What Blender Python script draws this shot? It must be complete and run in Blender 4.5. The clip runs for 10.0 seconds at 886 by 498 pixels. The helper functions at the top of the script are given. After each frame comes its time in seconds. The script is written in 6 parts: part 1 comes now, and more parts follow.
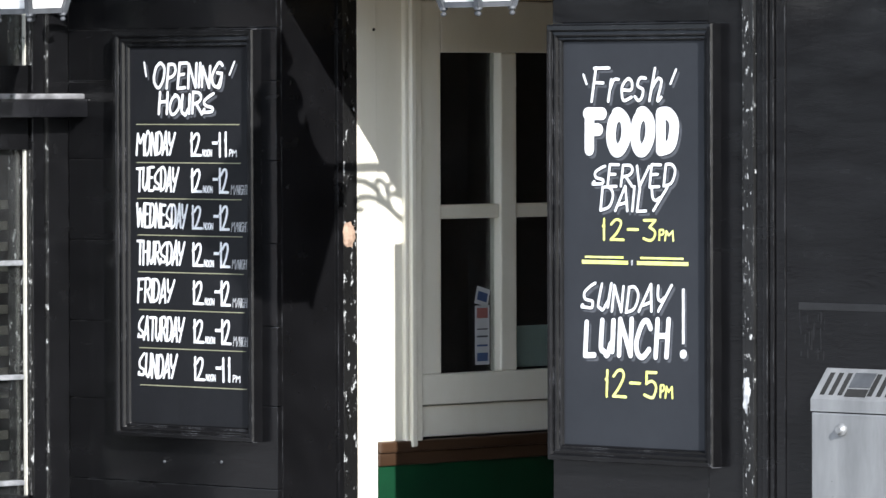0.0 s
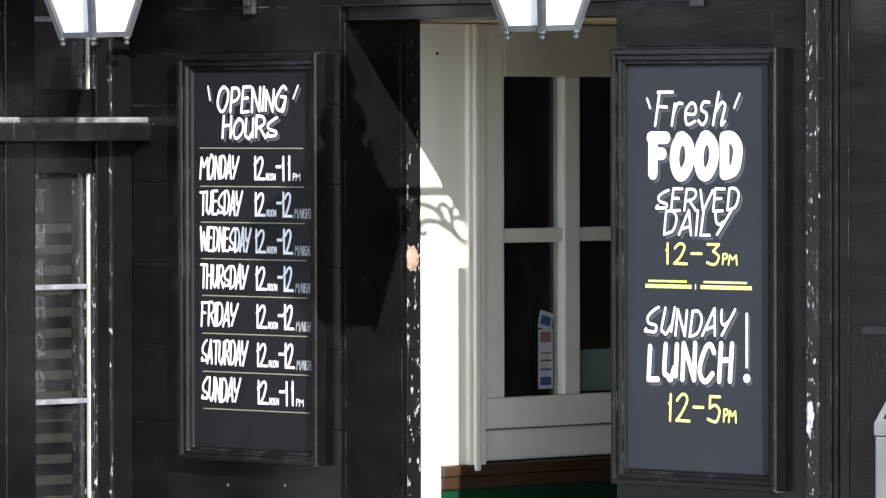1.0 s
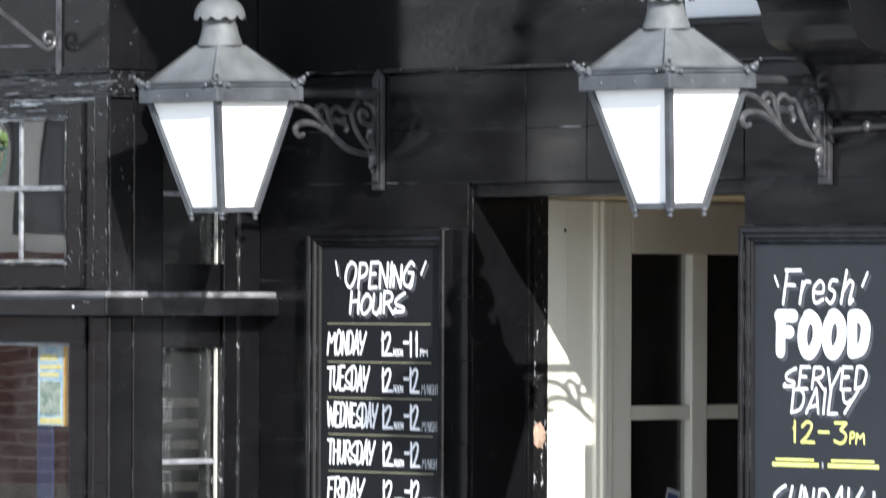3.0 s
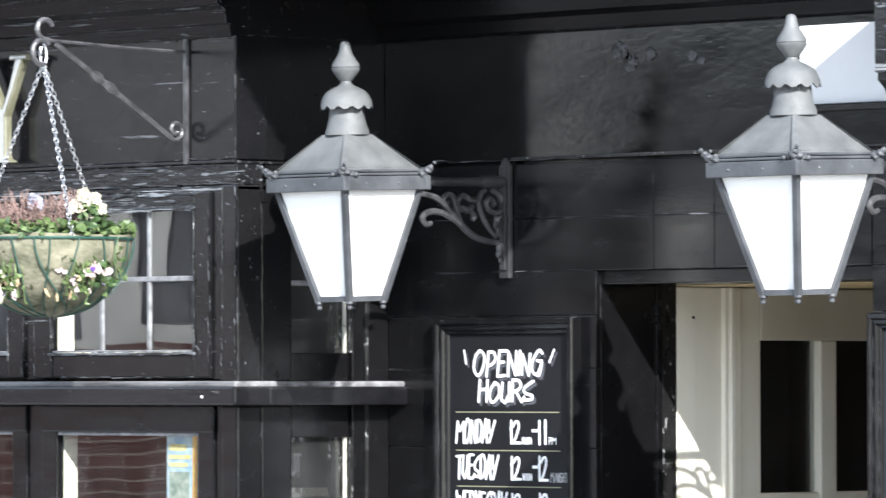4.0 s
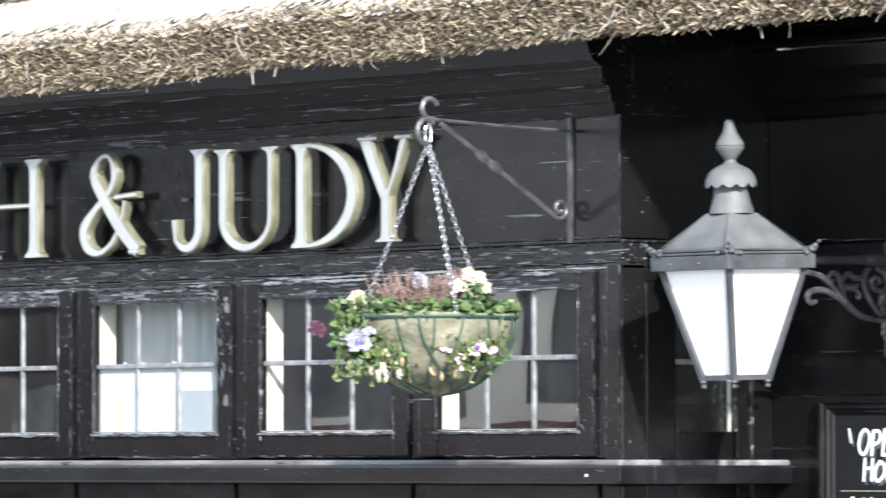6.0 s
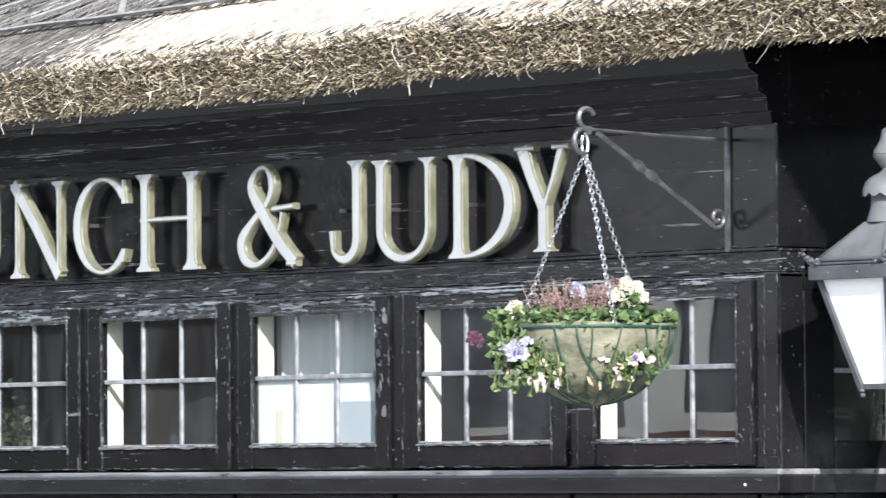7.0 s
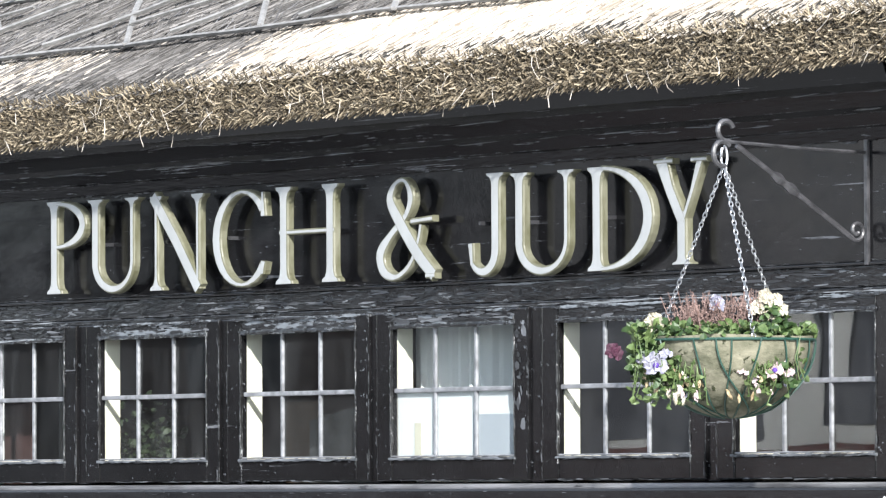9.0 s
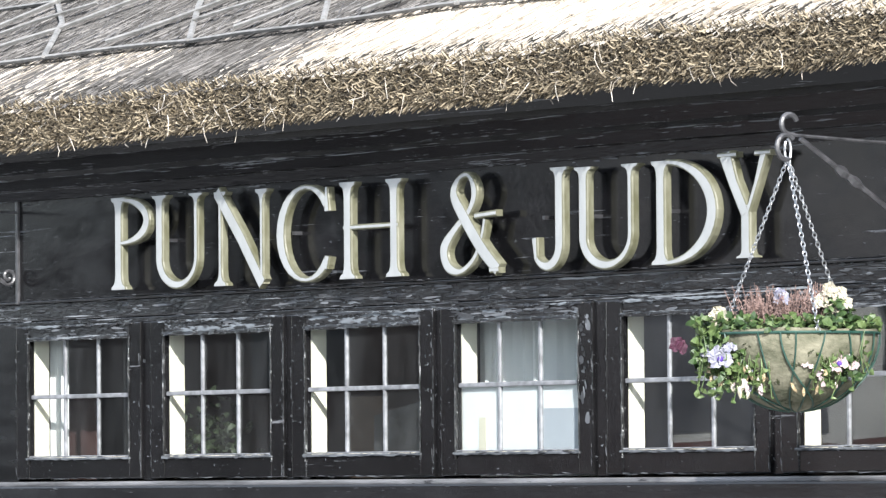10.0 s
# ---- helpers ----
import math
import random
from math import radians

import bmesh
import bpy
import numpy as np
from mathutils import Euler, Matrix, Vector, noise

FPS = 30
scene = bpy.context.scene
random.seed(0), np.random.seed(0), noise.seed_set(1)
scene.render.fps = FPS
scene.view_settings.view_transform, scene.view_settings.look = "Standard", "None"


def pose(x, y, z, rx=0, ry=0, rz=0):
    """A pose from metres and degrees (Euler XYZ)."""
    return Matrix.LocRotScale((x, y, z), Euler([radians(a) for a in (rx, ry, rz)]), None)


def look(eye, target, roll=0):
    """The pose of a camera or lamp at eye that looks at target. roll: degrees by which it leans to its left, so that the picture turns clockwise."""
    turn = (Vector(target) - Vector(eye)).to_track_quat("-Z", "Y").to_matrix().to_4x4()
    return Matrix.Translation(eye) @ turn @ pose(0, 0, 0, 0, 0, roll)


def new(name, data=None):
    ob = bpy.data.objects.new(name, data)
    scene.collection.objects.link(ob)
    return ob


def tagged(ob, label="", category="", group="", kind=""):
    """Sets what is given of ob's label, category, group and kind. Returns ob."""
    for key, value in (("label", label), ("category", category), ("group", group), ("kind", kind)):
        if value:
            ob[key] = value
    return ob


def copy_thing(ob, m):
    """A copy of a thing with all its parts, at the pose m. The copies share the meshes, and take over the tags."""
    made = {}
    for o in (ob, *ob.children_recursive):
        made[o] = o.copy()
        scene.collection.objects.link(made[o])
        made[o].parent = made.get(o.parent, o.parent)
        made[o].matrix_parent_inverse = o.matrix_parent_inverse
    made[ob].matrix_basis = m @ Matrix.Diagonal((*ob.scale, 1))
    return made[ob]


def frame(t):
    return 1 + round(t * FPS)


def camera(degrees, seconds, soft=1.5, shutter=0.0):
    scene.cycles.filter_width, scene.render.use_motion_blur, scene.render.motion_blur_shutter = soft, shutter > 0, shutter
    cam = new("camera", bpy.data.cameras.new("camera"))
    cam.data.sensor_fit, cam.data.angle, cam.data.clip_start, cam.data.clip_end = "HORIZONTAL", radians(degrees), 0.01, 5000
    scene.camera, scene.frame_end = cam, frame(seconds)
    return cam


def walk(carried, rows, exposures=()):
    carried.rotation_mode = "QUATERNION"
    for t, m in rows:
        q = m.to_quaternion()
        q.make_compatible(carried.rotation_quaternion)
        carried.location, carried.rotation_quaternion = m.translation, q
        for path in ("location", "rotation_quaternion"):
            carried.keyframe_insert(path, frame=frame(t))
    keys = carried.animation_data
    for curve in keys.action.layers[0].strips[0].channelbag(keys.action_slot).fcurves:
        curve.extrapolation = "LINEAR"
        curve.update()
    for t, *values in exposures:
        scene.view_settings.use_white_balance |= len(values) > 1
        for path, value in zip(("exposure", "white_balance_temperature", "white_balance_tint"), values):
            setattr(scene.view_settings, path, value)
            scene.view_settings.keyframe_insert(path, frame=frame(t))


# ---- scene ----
# One spot across the street; a long lens pans from the door to the sign.
cam = camera(8.155, 10.0, soft=1.3, shutter=0.35)
EYE = (13.0, -13.0, 1.6)
PATH = [
    (0.0, 44.334, -1.435, 0.166),
    (0.5, 44.704, -1.516, 0.117),
    (1.0, 44.920, -1.213, 0.127),
    (1.5, 44.766, -1.172, 0.067),
    (2.0, 44.823, -1.291, -0.057),
    (2.5, 45.508, -0.881, -0.186),
    (3.0, 46.097, 0.413, -0.209),
    (3.2, 46.198, 0.756, -0.268),
    (4.3, 47.756, 1.288, 0.200),
    (4.5, 48.037, 1.304, 0.176),
    (5.0, 48.523, 1.418, 0.156),
    (5.5, 49.136, 1.739, 0.101),
    (6.0, 50.823, 1.956, 0.076),
    (6.2, 51.204, 1.993, 0.329),
    (7.3, 52.726, 2.045, 0.209),
    (7.5, 53.043, 2.012, 0.180),
    (8.0, 53.522, 1.857, 0.037),
    (8.5, 53.903, 2.265, 0.176),
    (9.0, 53.563, 2.176, 0.240),
    (9.5, 53.891, 2.116, 0.247),
    (10.0, 54.159, 2.129, 0.422),
]
# the film's camera opens up a little where the dark front fills its view
EXPOSURE = [(0.0, 1.43, 6330, 10), (2.5, 1.43, 6330, 10), (3.2, 1.56, 6330, 10), (4.5, 2.00, 6360, 10), (5.5, 1.97, 6380, 10), (6.2, 1.72, 6390, 10), (7.5, 1.60, 6370, 10), (10.0, 1.56, 6440, 10)]
walk(cam, [(t, pose(*EYE, 90 + pitch, roll, yaw)) for t, yaw, pitch, roll in PATH], EXPOSURE)

# ---- light ----
SUN = Vector((2.0, -0.94, 1.13)).normalized()
world = bpy.data.worlds.new("world")
scene.world = world
world.use_nodes = True
sky = world.node_tree.nodes.new("ShaderNodeTexSky")
sky.sky_type = "NISHITA"
sky.sun_disc = False
sky.sun_elevation = math.asin(SUN.z)
sky.air_density, sky.dust_density, sky.ozone_density = 1.0, 0.4, 2.0
sky.sun_rotation = math.atan2(SUN.x, SUN.y)
haze = world.node_tree.nodes.new("ShaderNodeHueSaturation")      # a thin milky veil of cloud
haze.inputs["Saturation"].default_value = 0.47
world.node_tree.links.new(sky.outputs[0], haze.inputs["Color"])
world.node_tree.links.new(haze.outputs[0], world.node_tree.nodes["Background"].inputs[0])
world.node_tree.nodes["Background"].inputs[1].default_value = 0.15
sun = new("sun", bpy.data.lights.new("sun", "SUN"))
sun.data.energy, sun.data.angle, sun.data.color = 3.4, radians(0.5), (0.99, 0.965, 0.93)
sun.matrix_world = look(SUN * 50, (0, 0, 0))

GROUND = -0.12
BAY = -0.623          # front face of the bay
CORNER = -1.327       # the bay's side face
LEFT = -9.4           # where the front ends, out of view
DOOR_L, DOOR_R, DOOR_TOP = -0.40, 0.74, 1.934


# ---- materials ----
def nodes_of(name):
    m = bpy.data.materials.new(name)
    m.use_nodes = True
    return m, m.node_tree.nodes, m.node_tree.links, m.node_tree.nodes["Principled BSDF"]


def noise_at(n, l, scale, stretch=(1, 1, 1), detail=5.0, rough=0.6):
    geo = n.new("ShaderNodeNewGeometry")
    mp = n.new("ShaderNodeMapping")
    mp.inputs["Scale"].default_value = stretch
    tx = n.new("ShaderNodeTexNoise")
    tx.inputs["Scale"].default_value = scale
    tx.inputs["Detail"].default_value = detail
    tx.inputs["Roughness"].default_value = rough
    l.new(geo.outputs["Position"], mp.inputs["Vector"])
    l.new(mp.outputs[0], tx.inputs["Vector"])
    return tx.outputs["Fac"]


def ramp(n, l, fac, lo, hi, a=(0, 0, 0), b=(1, 1, 1)):
    r = n.new("ShaderNodeValToRGB")
    r.color_ramp.elements[0].position, r.color_ramp.elements[1].position = lo, hi
    r.color_ramp.elements[0].color, r.color_ramp.elements[1].color = (*a, 1), (*b, 1)
    l.new(fac, r.inputs[0])
    return r.outputs[0]


def blend(n, l, fac, a, b):
    m = n.new("ShaderNodeMix")
    m.data_type = "RGBA"
    for sock, v in ((m.inputs[0], fac), (m.inputs[6], a), (m.inputs[7], b)):
        if isinstance(v, tuple):
            sock.default_value = (*v, 1)
        elif isinstance(v, float):
            sock.default_value = v
        else:
            l.new(v, sock)
    return m.outputs[2]


def surface(name, a, b, rough=0.5, scale=8.0, stretch=(1, 1, 1), bump=0.15, fine=120.0, metal=0.0,
            chips=None, chip=(0.45, 0.47, 0.5), chip_scale=25.0, chip_stretch=(1, 1, 1), rough2=None, spec=0.5, vary=0.0, edge=0.0, edge_col=(0.30, 0.31, 0.33), cracks=None, crack_col=(0.16, 0.165, 0.175), broad=0.0):
    """Two colours in large patches, a fine relief, and if asked flakes of another colour."""
    m, n, l, p = nodes_of(name)
    big = noise_at(n, l, scale, stretch)
    col = blend(n, l, ramp(n, l, big, 0.35, 0.68), a, b)
    if vary:
        info = n.new("ShaderNodeObjectInfo")
        hsv = n.new("ShaderNodeHueSaturation")
        mr = n.new("ShaderNodeMapRange")
        mr.inputs[3].default_value, mr.inputs[4].default_value = 1 - vary, 1 + vary
        l.new(info.outputs["Random"], mr.inputs[0])
        l.new(mr.outputs[0], hsv.inputs["Value"])
        l.new(col, hsv.inputs["Color"])
        col = hsv.outputs[0]
    rg = ramp(n, l, noise_at(n, l, scale * 3, stretch), 0.3, 0.7, (rough,) * 3, ((rough2 if rough2 else rough * 1.35),) * 3)
    if chips:
        ch = ramp(n, l, noise_at(n, l, chip_scale, chip_stretch, 6.0, 0.7), chips, chips + 0.03)
        col = blend(n, l, ch, col, chip)
        rg = blend(n, l, ch, rg, (0.8, 0.8, 0.8))
    if cracks:
        # pale horizontal lines: cracks, and streaky highlights painted in with them
        ck = ramp(n, l, noise_at(n, l, 9.0, (0.10, 1.0, 3.2), 8.0, 0.72), cracks, cracks + 0.02)
        col = blend(n, l, ck, col, crack_col)
        rg = blend(n, l, ck, rg, (0.6, 0.6, 0.6))
    if edge:
        # paint rubbed off along the arrises, and edge highlights put into the colour
        bv, geo, dot, wear = (n.new(k) for k in ("ShaderNodeBevel", "ShaderNodeNewGeometry", "ShaderNodeVectorMath", "ShaderNodeMath"))
        bv.samples = 4
        bv.inputs["Radius"].default_value = edge
        dot.operation, wear.operation = "DOT_PRODUCT", "MULTIPLY"
        l.new(bv.outputs[0], dot.inputs[0])
        l.new(geo.outputs["True Normal"], dot.inputs[1])
        l.new(ramp(n, l, dot.outputs["Value"], 0.72, 0.98, (1, 1, 1), (0, 0, 0)), wear.inputs[0])
        l.new(ramp(n, l, noise_at(n, l, 20.0, (0.6, 0.6, 0.6), 7.0, 0.75), 0.50, 0.64), wear.inputs[1])
        col = blend(n, l, wear.outputs[0], col, edge_col)
    l.new(col, p.inputs["Base Color"])
    l.new(rg, p.inputs["Roughness"])
    p.inputs["Metallic"].default_value = metal
    p.inputs["Specular IOR Level"].default_value = spec
    if bump:
        bp = n.new("ShaderNodeBump")
        bp.inputs["Strength"].default_value = bump
        bp.inputs["Distance"].default_value = 0.004
        relief = noise_at(n, l, fine, stretch, 4.0)
        if broad:
            sway = n.new("ShaderNodeMath")
            sway.operation = "MULTIPLY_ADD"
            sway.inputs[1].default_value = broad
            l.new(noise_at(n, l, fine * 0.16, stretch, 2.0), sway.inputs[0])
            l.new(relief, sway.inputs[2])
            relief = sway.outputs[0]
        if chips:
            add = n.new("ShaderNodeMath")
            add.operation = "ADD"
            l.new(relief, add.inputs[0])
            l.new(ch, add.inputs[1])
            relief = add.outputs[0]
        l.new(relief, bp.inputs["Height"])
        l.new(bp.outputs[0], p.inputs["Normal"])
    return m


GRAIN = (0.25, 1, 1)
BLACK = surface("black_gloss_paint", (0.0036, 0.0036, 0.0040), (0.0062, 0.0062, 0.0069), 0.14, 5.0, GRAIN, 0.10, 90.0, chips=0.75, chip=(0.10, 0.10, 0.11), chip_scale=30.0, chip_stretch=(0.5, 1, 1.6), rough2=0.30, edge=0.004, edge_col=(0.16, 0.165, 0.175), spec=0.44)
BLACK_FASCIA = surface("black_fascia_paint", (0.0040, 0.0040, 0.0046), (0.0085, 0.0085, 0.0095), 0.10, 5.0, (0.45, 1, 0.8), 0.12, 70.0, chips=0.665, chip=(0.10, 0.105, 0.115), chip_scale=80.0, chip_stretch=(0.30, 1, 1.2), rough2=0.24, edge=0.007, edge_col=(0.36, 0.37, 0.39), cracks=0.64, crack_col=(0.10, 0.105, 0.115), spec=0.34, broad=1.2)
CORNICE = surface("dark_cornice_paint", (0.004, 0.004, 0.0046), (0.008, 0.008, 0.009), 0.16, 5.0, (0.15, 1, 1), 0.22, 90.0, chips=0.655, chip=(0.11, 0.115, 0.125), chip_scale=44.0, chip_stretch=(0.12, 1, 1.8), edge=0.006, edge_col=(0.30, 0.31, 0.33), cracks=0.62, spec=0.24, broad=1.2)
# less chipped black, deepened to paint in the shadow under the thatch
UPPER_PAINT = surface("eave_shadow_black_paint", (0.003, 0.003, 0.0034), (0.006, 0.006, 0.0066), 0.20, 5.0, (0.15, 1, 1), 0.18, 90.0, chips=0.74, chip=(0.05, 0.052, 0.056), chip_scale=44.0, chip_stretch=(0.12, 1, 1.8), spec=0.22, broad=1.2)
BLACK_FRIEZE = surface("flecked_black_paint", (0.0022, 0.0022, 0.0025), (0.0045, 0.0046, 0.005), 0.08, 5.0, (0.35, 1, 0.9), 0.08, 60.0, chips=0.70, chip=(0.09, 0.095, 0.10), chip_scale=60.0, chip_stretch=(0.28, 1, 1.5), rough2=0.16, edge=0.006, edge_col=(0.30, 0.31, 0.33), cracks=0.70, spec=0.56, broad=1.0)
BLACK_WORN = surface("weathered_black_paint", (0.006, 0.006, 0.0065), (0.012, 0.012, 0.013), 0.15, 7.0, (0.4, 1, 1), 0.6, 70.0, chips=0.60, chip=(0.13, 0.142, 0.155), chip_scale=44.0, chip_stretch=(0.26, 1, 1.5), edge=0.006, edge_col=(0.46, 0.48, 0.50), cracks=0.60, crack_col=(0.24, 0.255, 0.27), spec=0.40, broad=1.5)
BLACK_BROWN = surface("brown_black_paint", (0.0042, 0.0042, 0.0046), (0.009, 0.0088, 0.0095), 0.16, 6.0, (0.6, 1, 1), 0.12, 80.0, chips=0.645, chip=(0.13, 0.137, 0.15), chip_scale=75.0, chip_stretch=(0.6, 1, 0.8), edge=0.006, edge_col=(0.30, 0.315, 0.335), cracks=0.665, spec=0.42, broad=1.5)
FRAME = surface("black_frame_paint", (0.0032, 0.0032, 0.0036), (0.006, 0.006, 0.0066), 0.20, 6.0, GRAIN, 0.12, 80.0, chips=0.74, chip=(0.16, 0.16, 0.17), chip_scale=45.0, edge=0.003, edge_col=(0.20, 0.205, 0.22), broad=0.8, spec=0.32)
FLAKED = surface("flaking_black_paint", (0.006, 0.006, 0.006), (0.012, 0.012, 0.012), 0.25, 9.0, (1, 1, 0.4), 0.4, 60.0, chips=0.605, chip=(0.42, 0.43, 0.43), chip_scale=52.0, chip_stretch=(1.2, 1.2, 0.5), edge=0.005, edge_col=(0.35, 0.36, 0.36))
SILL = surface("worn_sill_paint", (0.004, 0.004, 0.0048), (0.010, 0.010, 0.0115), 0.2, 9.0, GRAIN, 0.3, 60.0, chips=0.69, chip=(0.2, 0.205, 0.215), chip_scale=25.0, chip_stretch=(0.3, 1, 1))
SILL_TOP = surface("chalky_sill_edge", (0.05, 0.05, 0.053), (0.25, 0.25, 0.26), 0.6, 16.0, (0.12, 1, 1.6), 0.4, 60.0, chips=0.62, chip=(0.02, 0.02, 0.022), chip_scale=30.0, chip_stretch=(0.2, 1, 1.5))
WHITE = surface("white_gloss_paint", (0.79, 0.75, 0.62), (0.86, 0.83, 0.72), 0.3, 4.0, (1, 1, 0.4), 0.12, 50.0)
CREAM = surface("cream_wall_and_shaded_rail_paint", (0.62, 0.58, 0.47), (0.70, 0.66, 0.55), 0.45, 4.0, (1, 1, 0.5), 0.10, 60.0)
BAR = surface("weathered_glazing_bar", (0.12, 0.123, 0.13), (0.27, 0.277, 0.29), 0.5, 30.0, (1, 1, 1), 0.3, 80.0, chips=0.66, chip=(0.10, 0.10, 0.11), chip_scale=60.0)
CHALKBOARD = surface("blackboard_paint", (0.018, 0.0203, 0.025), (0.023, 0.0256, 0.031), 0.5, 3.0, (1, 1, 1), 0.05, 150.0, spec=0.35)
# darker copy for one board: its weaker reflection is put into the colour
CHALKBOARD_DARK = surface("dim_reflection_blackboard_paint", (0.0055, 0.006, 0.0076), (0.0085, 0.0092, 0.0115), 0.5, 3.0, (1, 1, 1), 0.05, 150.0, spec=0.3)
CHALK_DIM = surface("faint_chalk_ink", (0.34, 0.35, 0.36), (0.46, 0.47, 0.48), 0.8, 30.0, bump=0)
WHITE_OLD = surface("chipped_old_white_paint", (0.42, 0.41, 0.36), (0.55, 0.54, 0.48), 0.5, 9.0, (1, 1, 0.5), 0.3, 60.0, chips=0.64, chip=(0.03, 0.03, 0.03), chip_scale=60.0)
CHALK = surface("white_chalk_ink", (0.80, 0.82, 0.84), (0.88, 0.89, 0.90), 0.8, 30.0, bump=0)
CHALK_GREY = surface("grey_chalk_ink", (0.06, 0.064, 0.075), (0.10, 0.106, 0.12), 0.8, 60.0, bump=0)
CHALK_YELLOW = surface("yellow_chalk_ink", (0.78, 0.80, 0.20), (0.86, 0.88, 0.32), 0.8, 30.0, bump=0)
CHALK_LINE = surface("olive_chalk_line", (0.20, 0.20, 0.13), (0.27, 0.27, 0.18), 0.8, 30.0, bump=0)
LETTER_FACE = surface("pale_grey_letter_paint", (0.315, 0.325, 0.322), (0.375, 0.385, 0.382), 0.45, 14.0, (1, 1, 0.5), 0.15, 90.0)
LETTER_EDGE = surface("gold_letter_edge", (0.085, 0.084, 0.048), (0.165, 0.163, 0.118), 0.4, 24.0, (1, 1, 0.4), bump=0.1)
LANTERN = surface("grey_lantern_paint", (0.036, 0.039, 0.044), (0.074, 0.079, 0.087), 0.45, 12.0, bump=0.15, chips=0.72, chip=(0.38, 0.38, 0.38), chip_scale=40.0)
LANTERN_ROOF = surface("pale_grey_lantern_roof_paint", (0.070, 0.075, 0.077), (0.126, 0.132, 0.135), 0.55, 9.0, bump=0.25, chips=0.72, chip=(0.45, 0.45, 0.45), chip_scale=40.0)
# leaf colour lowered to stand for the dimness behind the glass
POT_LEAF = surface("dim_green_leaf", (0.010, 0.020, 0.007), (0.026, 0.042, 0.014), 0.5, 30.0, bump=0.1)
IRON = surface("black_iron", (0.018, 0.018, 0.02), (0.04, 0.04, 0.043), 0.3, 20.0, bump=0.3, chips=0.68, chip=(0.20, 0.20, 0.21), chip_scale=50.0)
IRON_GREY = surface("weathered_iron", (0.022, 0.022, 0.024), (0.075, 0.075, 0.08), 0.3, 25.0, bump=0.3)
CHAIN = surface("galvanised_chain", (0.40, 0.41, 0.43), (0.55, 0.56, 0.58), 0.35, 30.0, bump=0.1, metal=0.9)
WIRE = surface("green_coated_wire", (0.012, 0.045, 0.035), (0.03, 0.08, 0.06), 0.35, 30.0, bump=0.1)
LINER = surface("mossy_fibre_liner", (0.075, 0.078, 0.048), (0.22, 0.208, 0.15), 0.9, 11.0, (1, 1, 1.4), 1.0, 70.0, chips=0.61, chip=(0.04, 0.046, 0.018), chip_scale=26.0)
STEEL = surface("brushed_steel", (0.22, 0.225, 0.228), (0.34, 0.345, 0.348), 0.40, 9.0, (1, 1, 0.25), 0.12, 160.0, metal=0.55, chips=0.69, chip=(0.16, 0.16, 0.165), chip_scale=40.0)
# near black for small dark parts, and for shade painted into recesses
HOLE = surface("black_and_recess_shade", (0.006, 0.006, 0.006), (0.012, 0.012, 0.012), 0.8, 8.0, bump=0)
GREEN = surface("green_wall_paint", (0.003, 0.030, 0.013), (0.004, 0.042, 0.017), 0.35, 5.0, bump=0.1)
DADO = surface("dark_dado_wood", (0.032, 0.017, 0.009), (0.06, 0.032, 0.017), 0.35, 7.0, (1, 0.2, 1), 0.2, 60.0)
WARM_WOOD = surface("varnished_pine_boards", (0.46, 0.34, 0.16), (0.58, 0.45, 0.24), 0.4, 6.0, (1, 0.15, 1), 0.15, 60.0)
BARE = surface("bare_chipped_wood", (0.26, 0.17, 0.12), (0.42, 0.30, 0.22), 0.8, 60.0, bump=0.5)
PAVING = surface("grey_paving", (0.27, 0.268, 0.262), (0.37, 0.367, 0.36), 0.8, 2.0, bump=0.3)
RENDER = surface("pale_render", (0.12, 0.12, 0.12), (0.46, 0.455, 0.45), 0.85, 1.3, bump=0)
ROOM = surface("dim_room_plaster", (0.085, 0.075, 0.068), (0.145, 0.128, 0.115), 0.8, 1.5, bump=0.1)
FLOOR = surface("dark_floorboards", (0.05, 0.03, 0.02), (0.09, 0.06, 0.04), 0.5, 4.0, (0.2, 1, 1), 0.1, 40.0)
BLUE = surface("blue_frame_paint", (0.003, 0.013, 0.05), (0.005, 0.018, 0.065), 0.5, 9.0, bump=0)
LEAF = surface("fresh_green_leaf", (0.045, 0.082, 0.022), (0.135, 0.185, 0.070), 0.45, 30.0, bump=0.1)
LEAF_DARK = surface("dark_green_leaf", (0.018, 0.042, 0.012), (0.045, 0.085, 0.025), 0.45, 30.0, bump=0.1)
HEATHER = surface("dry_pink_heather", (0.11, 0.066, 0.055), (0.31, 0.215, 0.19), 0.8, 40.0, bump=0)
PETAL_WHITE = surface("cream_petal", (0.33, 0.30, 0.22), (0.52, 0.49, 0.41), 0.6, 60.0, bump=0)
PETAL_PINK = surface("pale_pink_petal", (0.36, 0.27, 0.28), (0.54, 0.46, 0.45), 0.6, 60.0, bump=0)
PETAL_VIOLET = surface("lilac_petal", (0.15, 0.15, 0.21), (0.36, 0.36, 0.40), 0.6, 60.0, bump=0)
PETAL_PURPLE = surface("dark_purple_petal", (0.024, 0.005, 0.014), (0.080, 0.022, 0.045), 0.6, 60.0, bump=0)
PETAL_EYE = surface("violet_petal_eye", (0.05, 0.02, 0.20), (0.10, 0.04, 0.30), 0.6, 60.0, bump=0)
PETAL_WILTED = surface("wilted_buff_petal", (0.26, 0.19, 0.10), (0.44, 0.36, 0.24), 0.8, 60.0, bump=0)
STICKER = surface("white_sticker", (0.44, 0.45, 0.46), (0.52, 0.53, 0.54), 0.5, 9.0, bump=0)
STICKER_BLUE = surface("blue_sticker", (0.03, 0.06, 0.15), (0.06, 0.10, 0.20), 0.5, 9.0, bump=0)
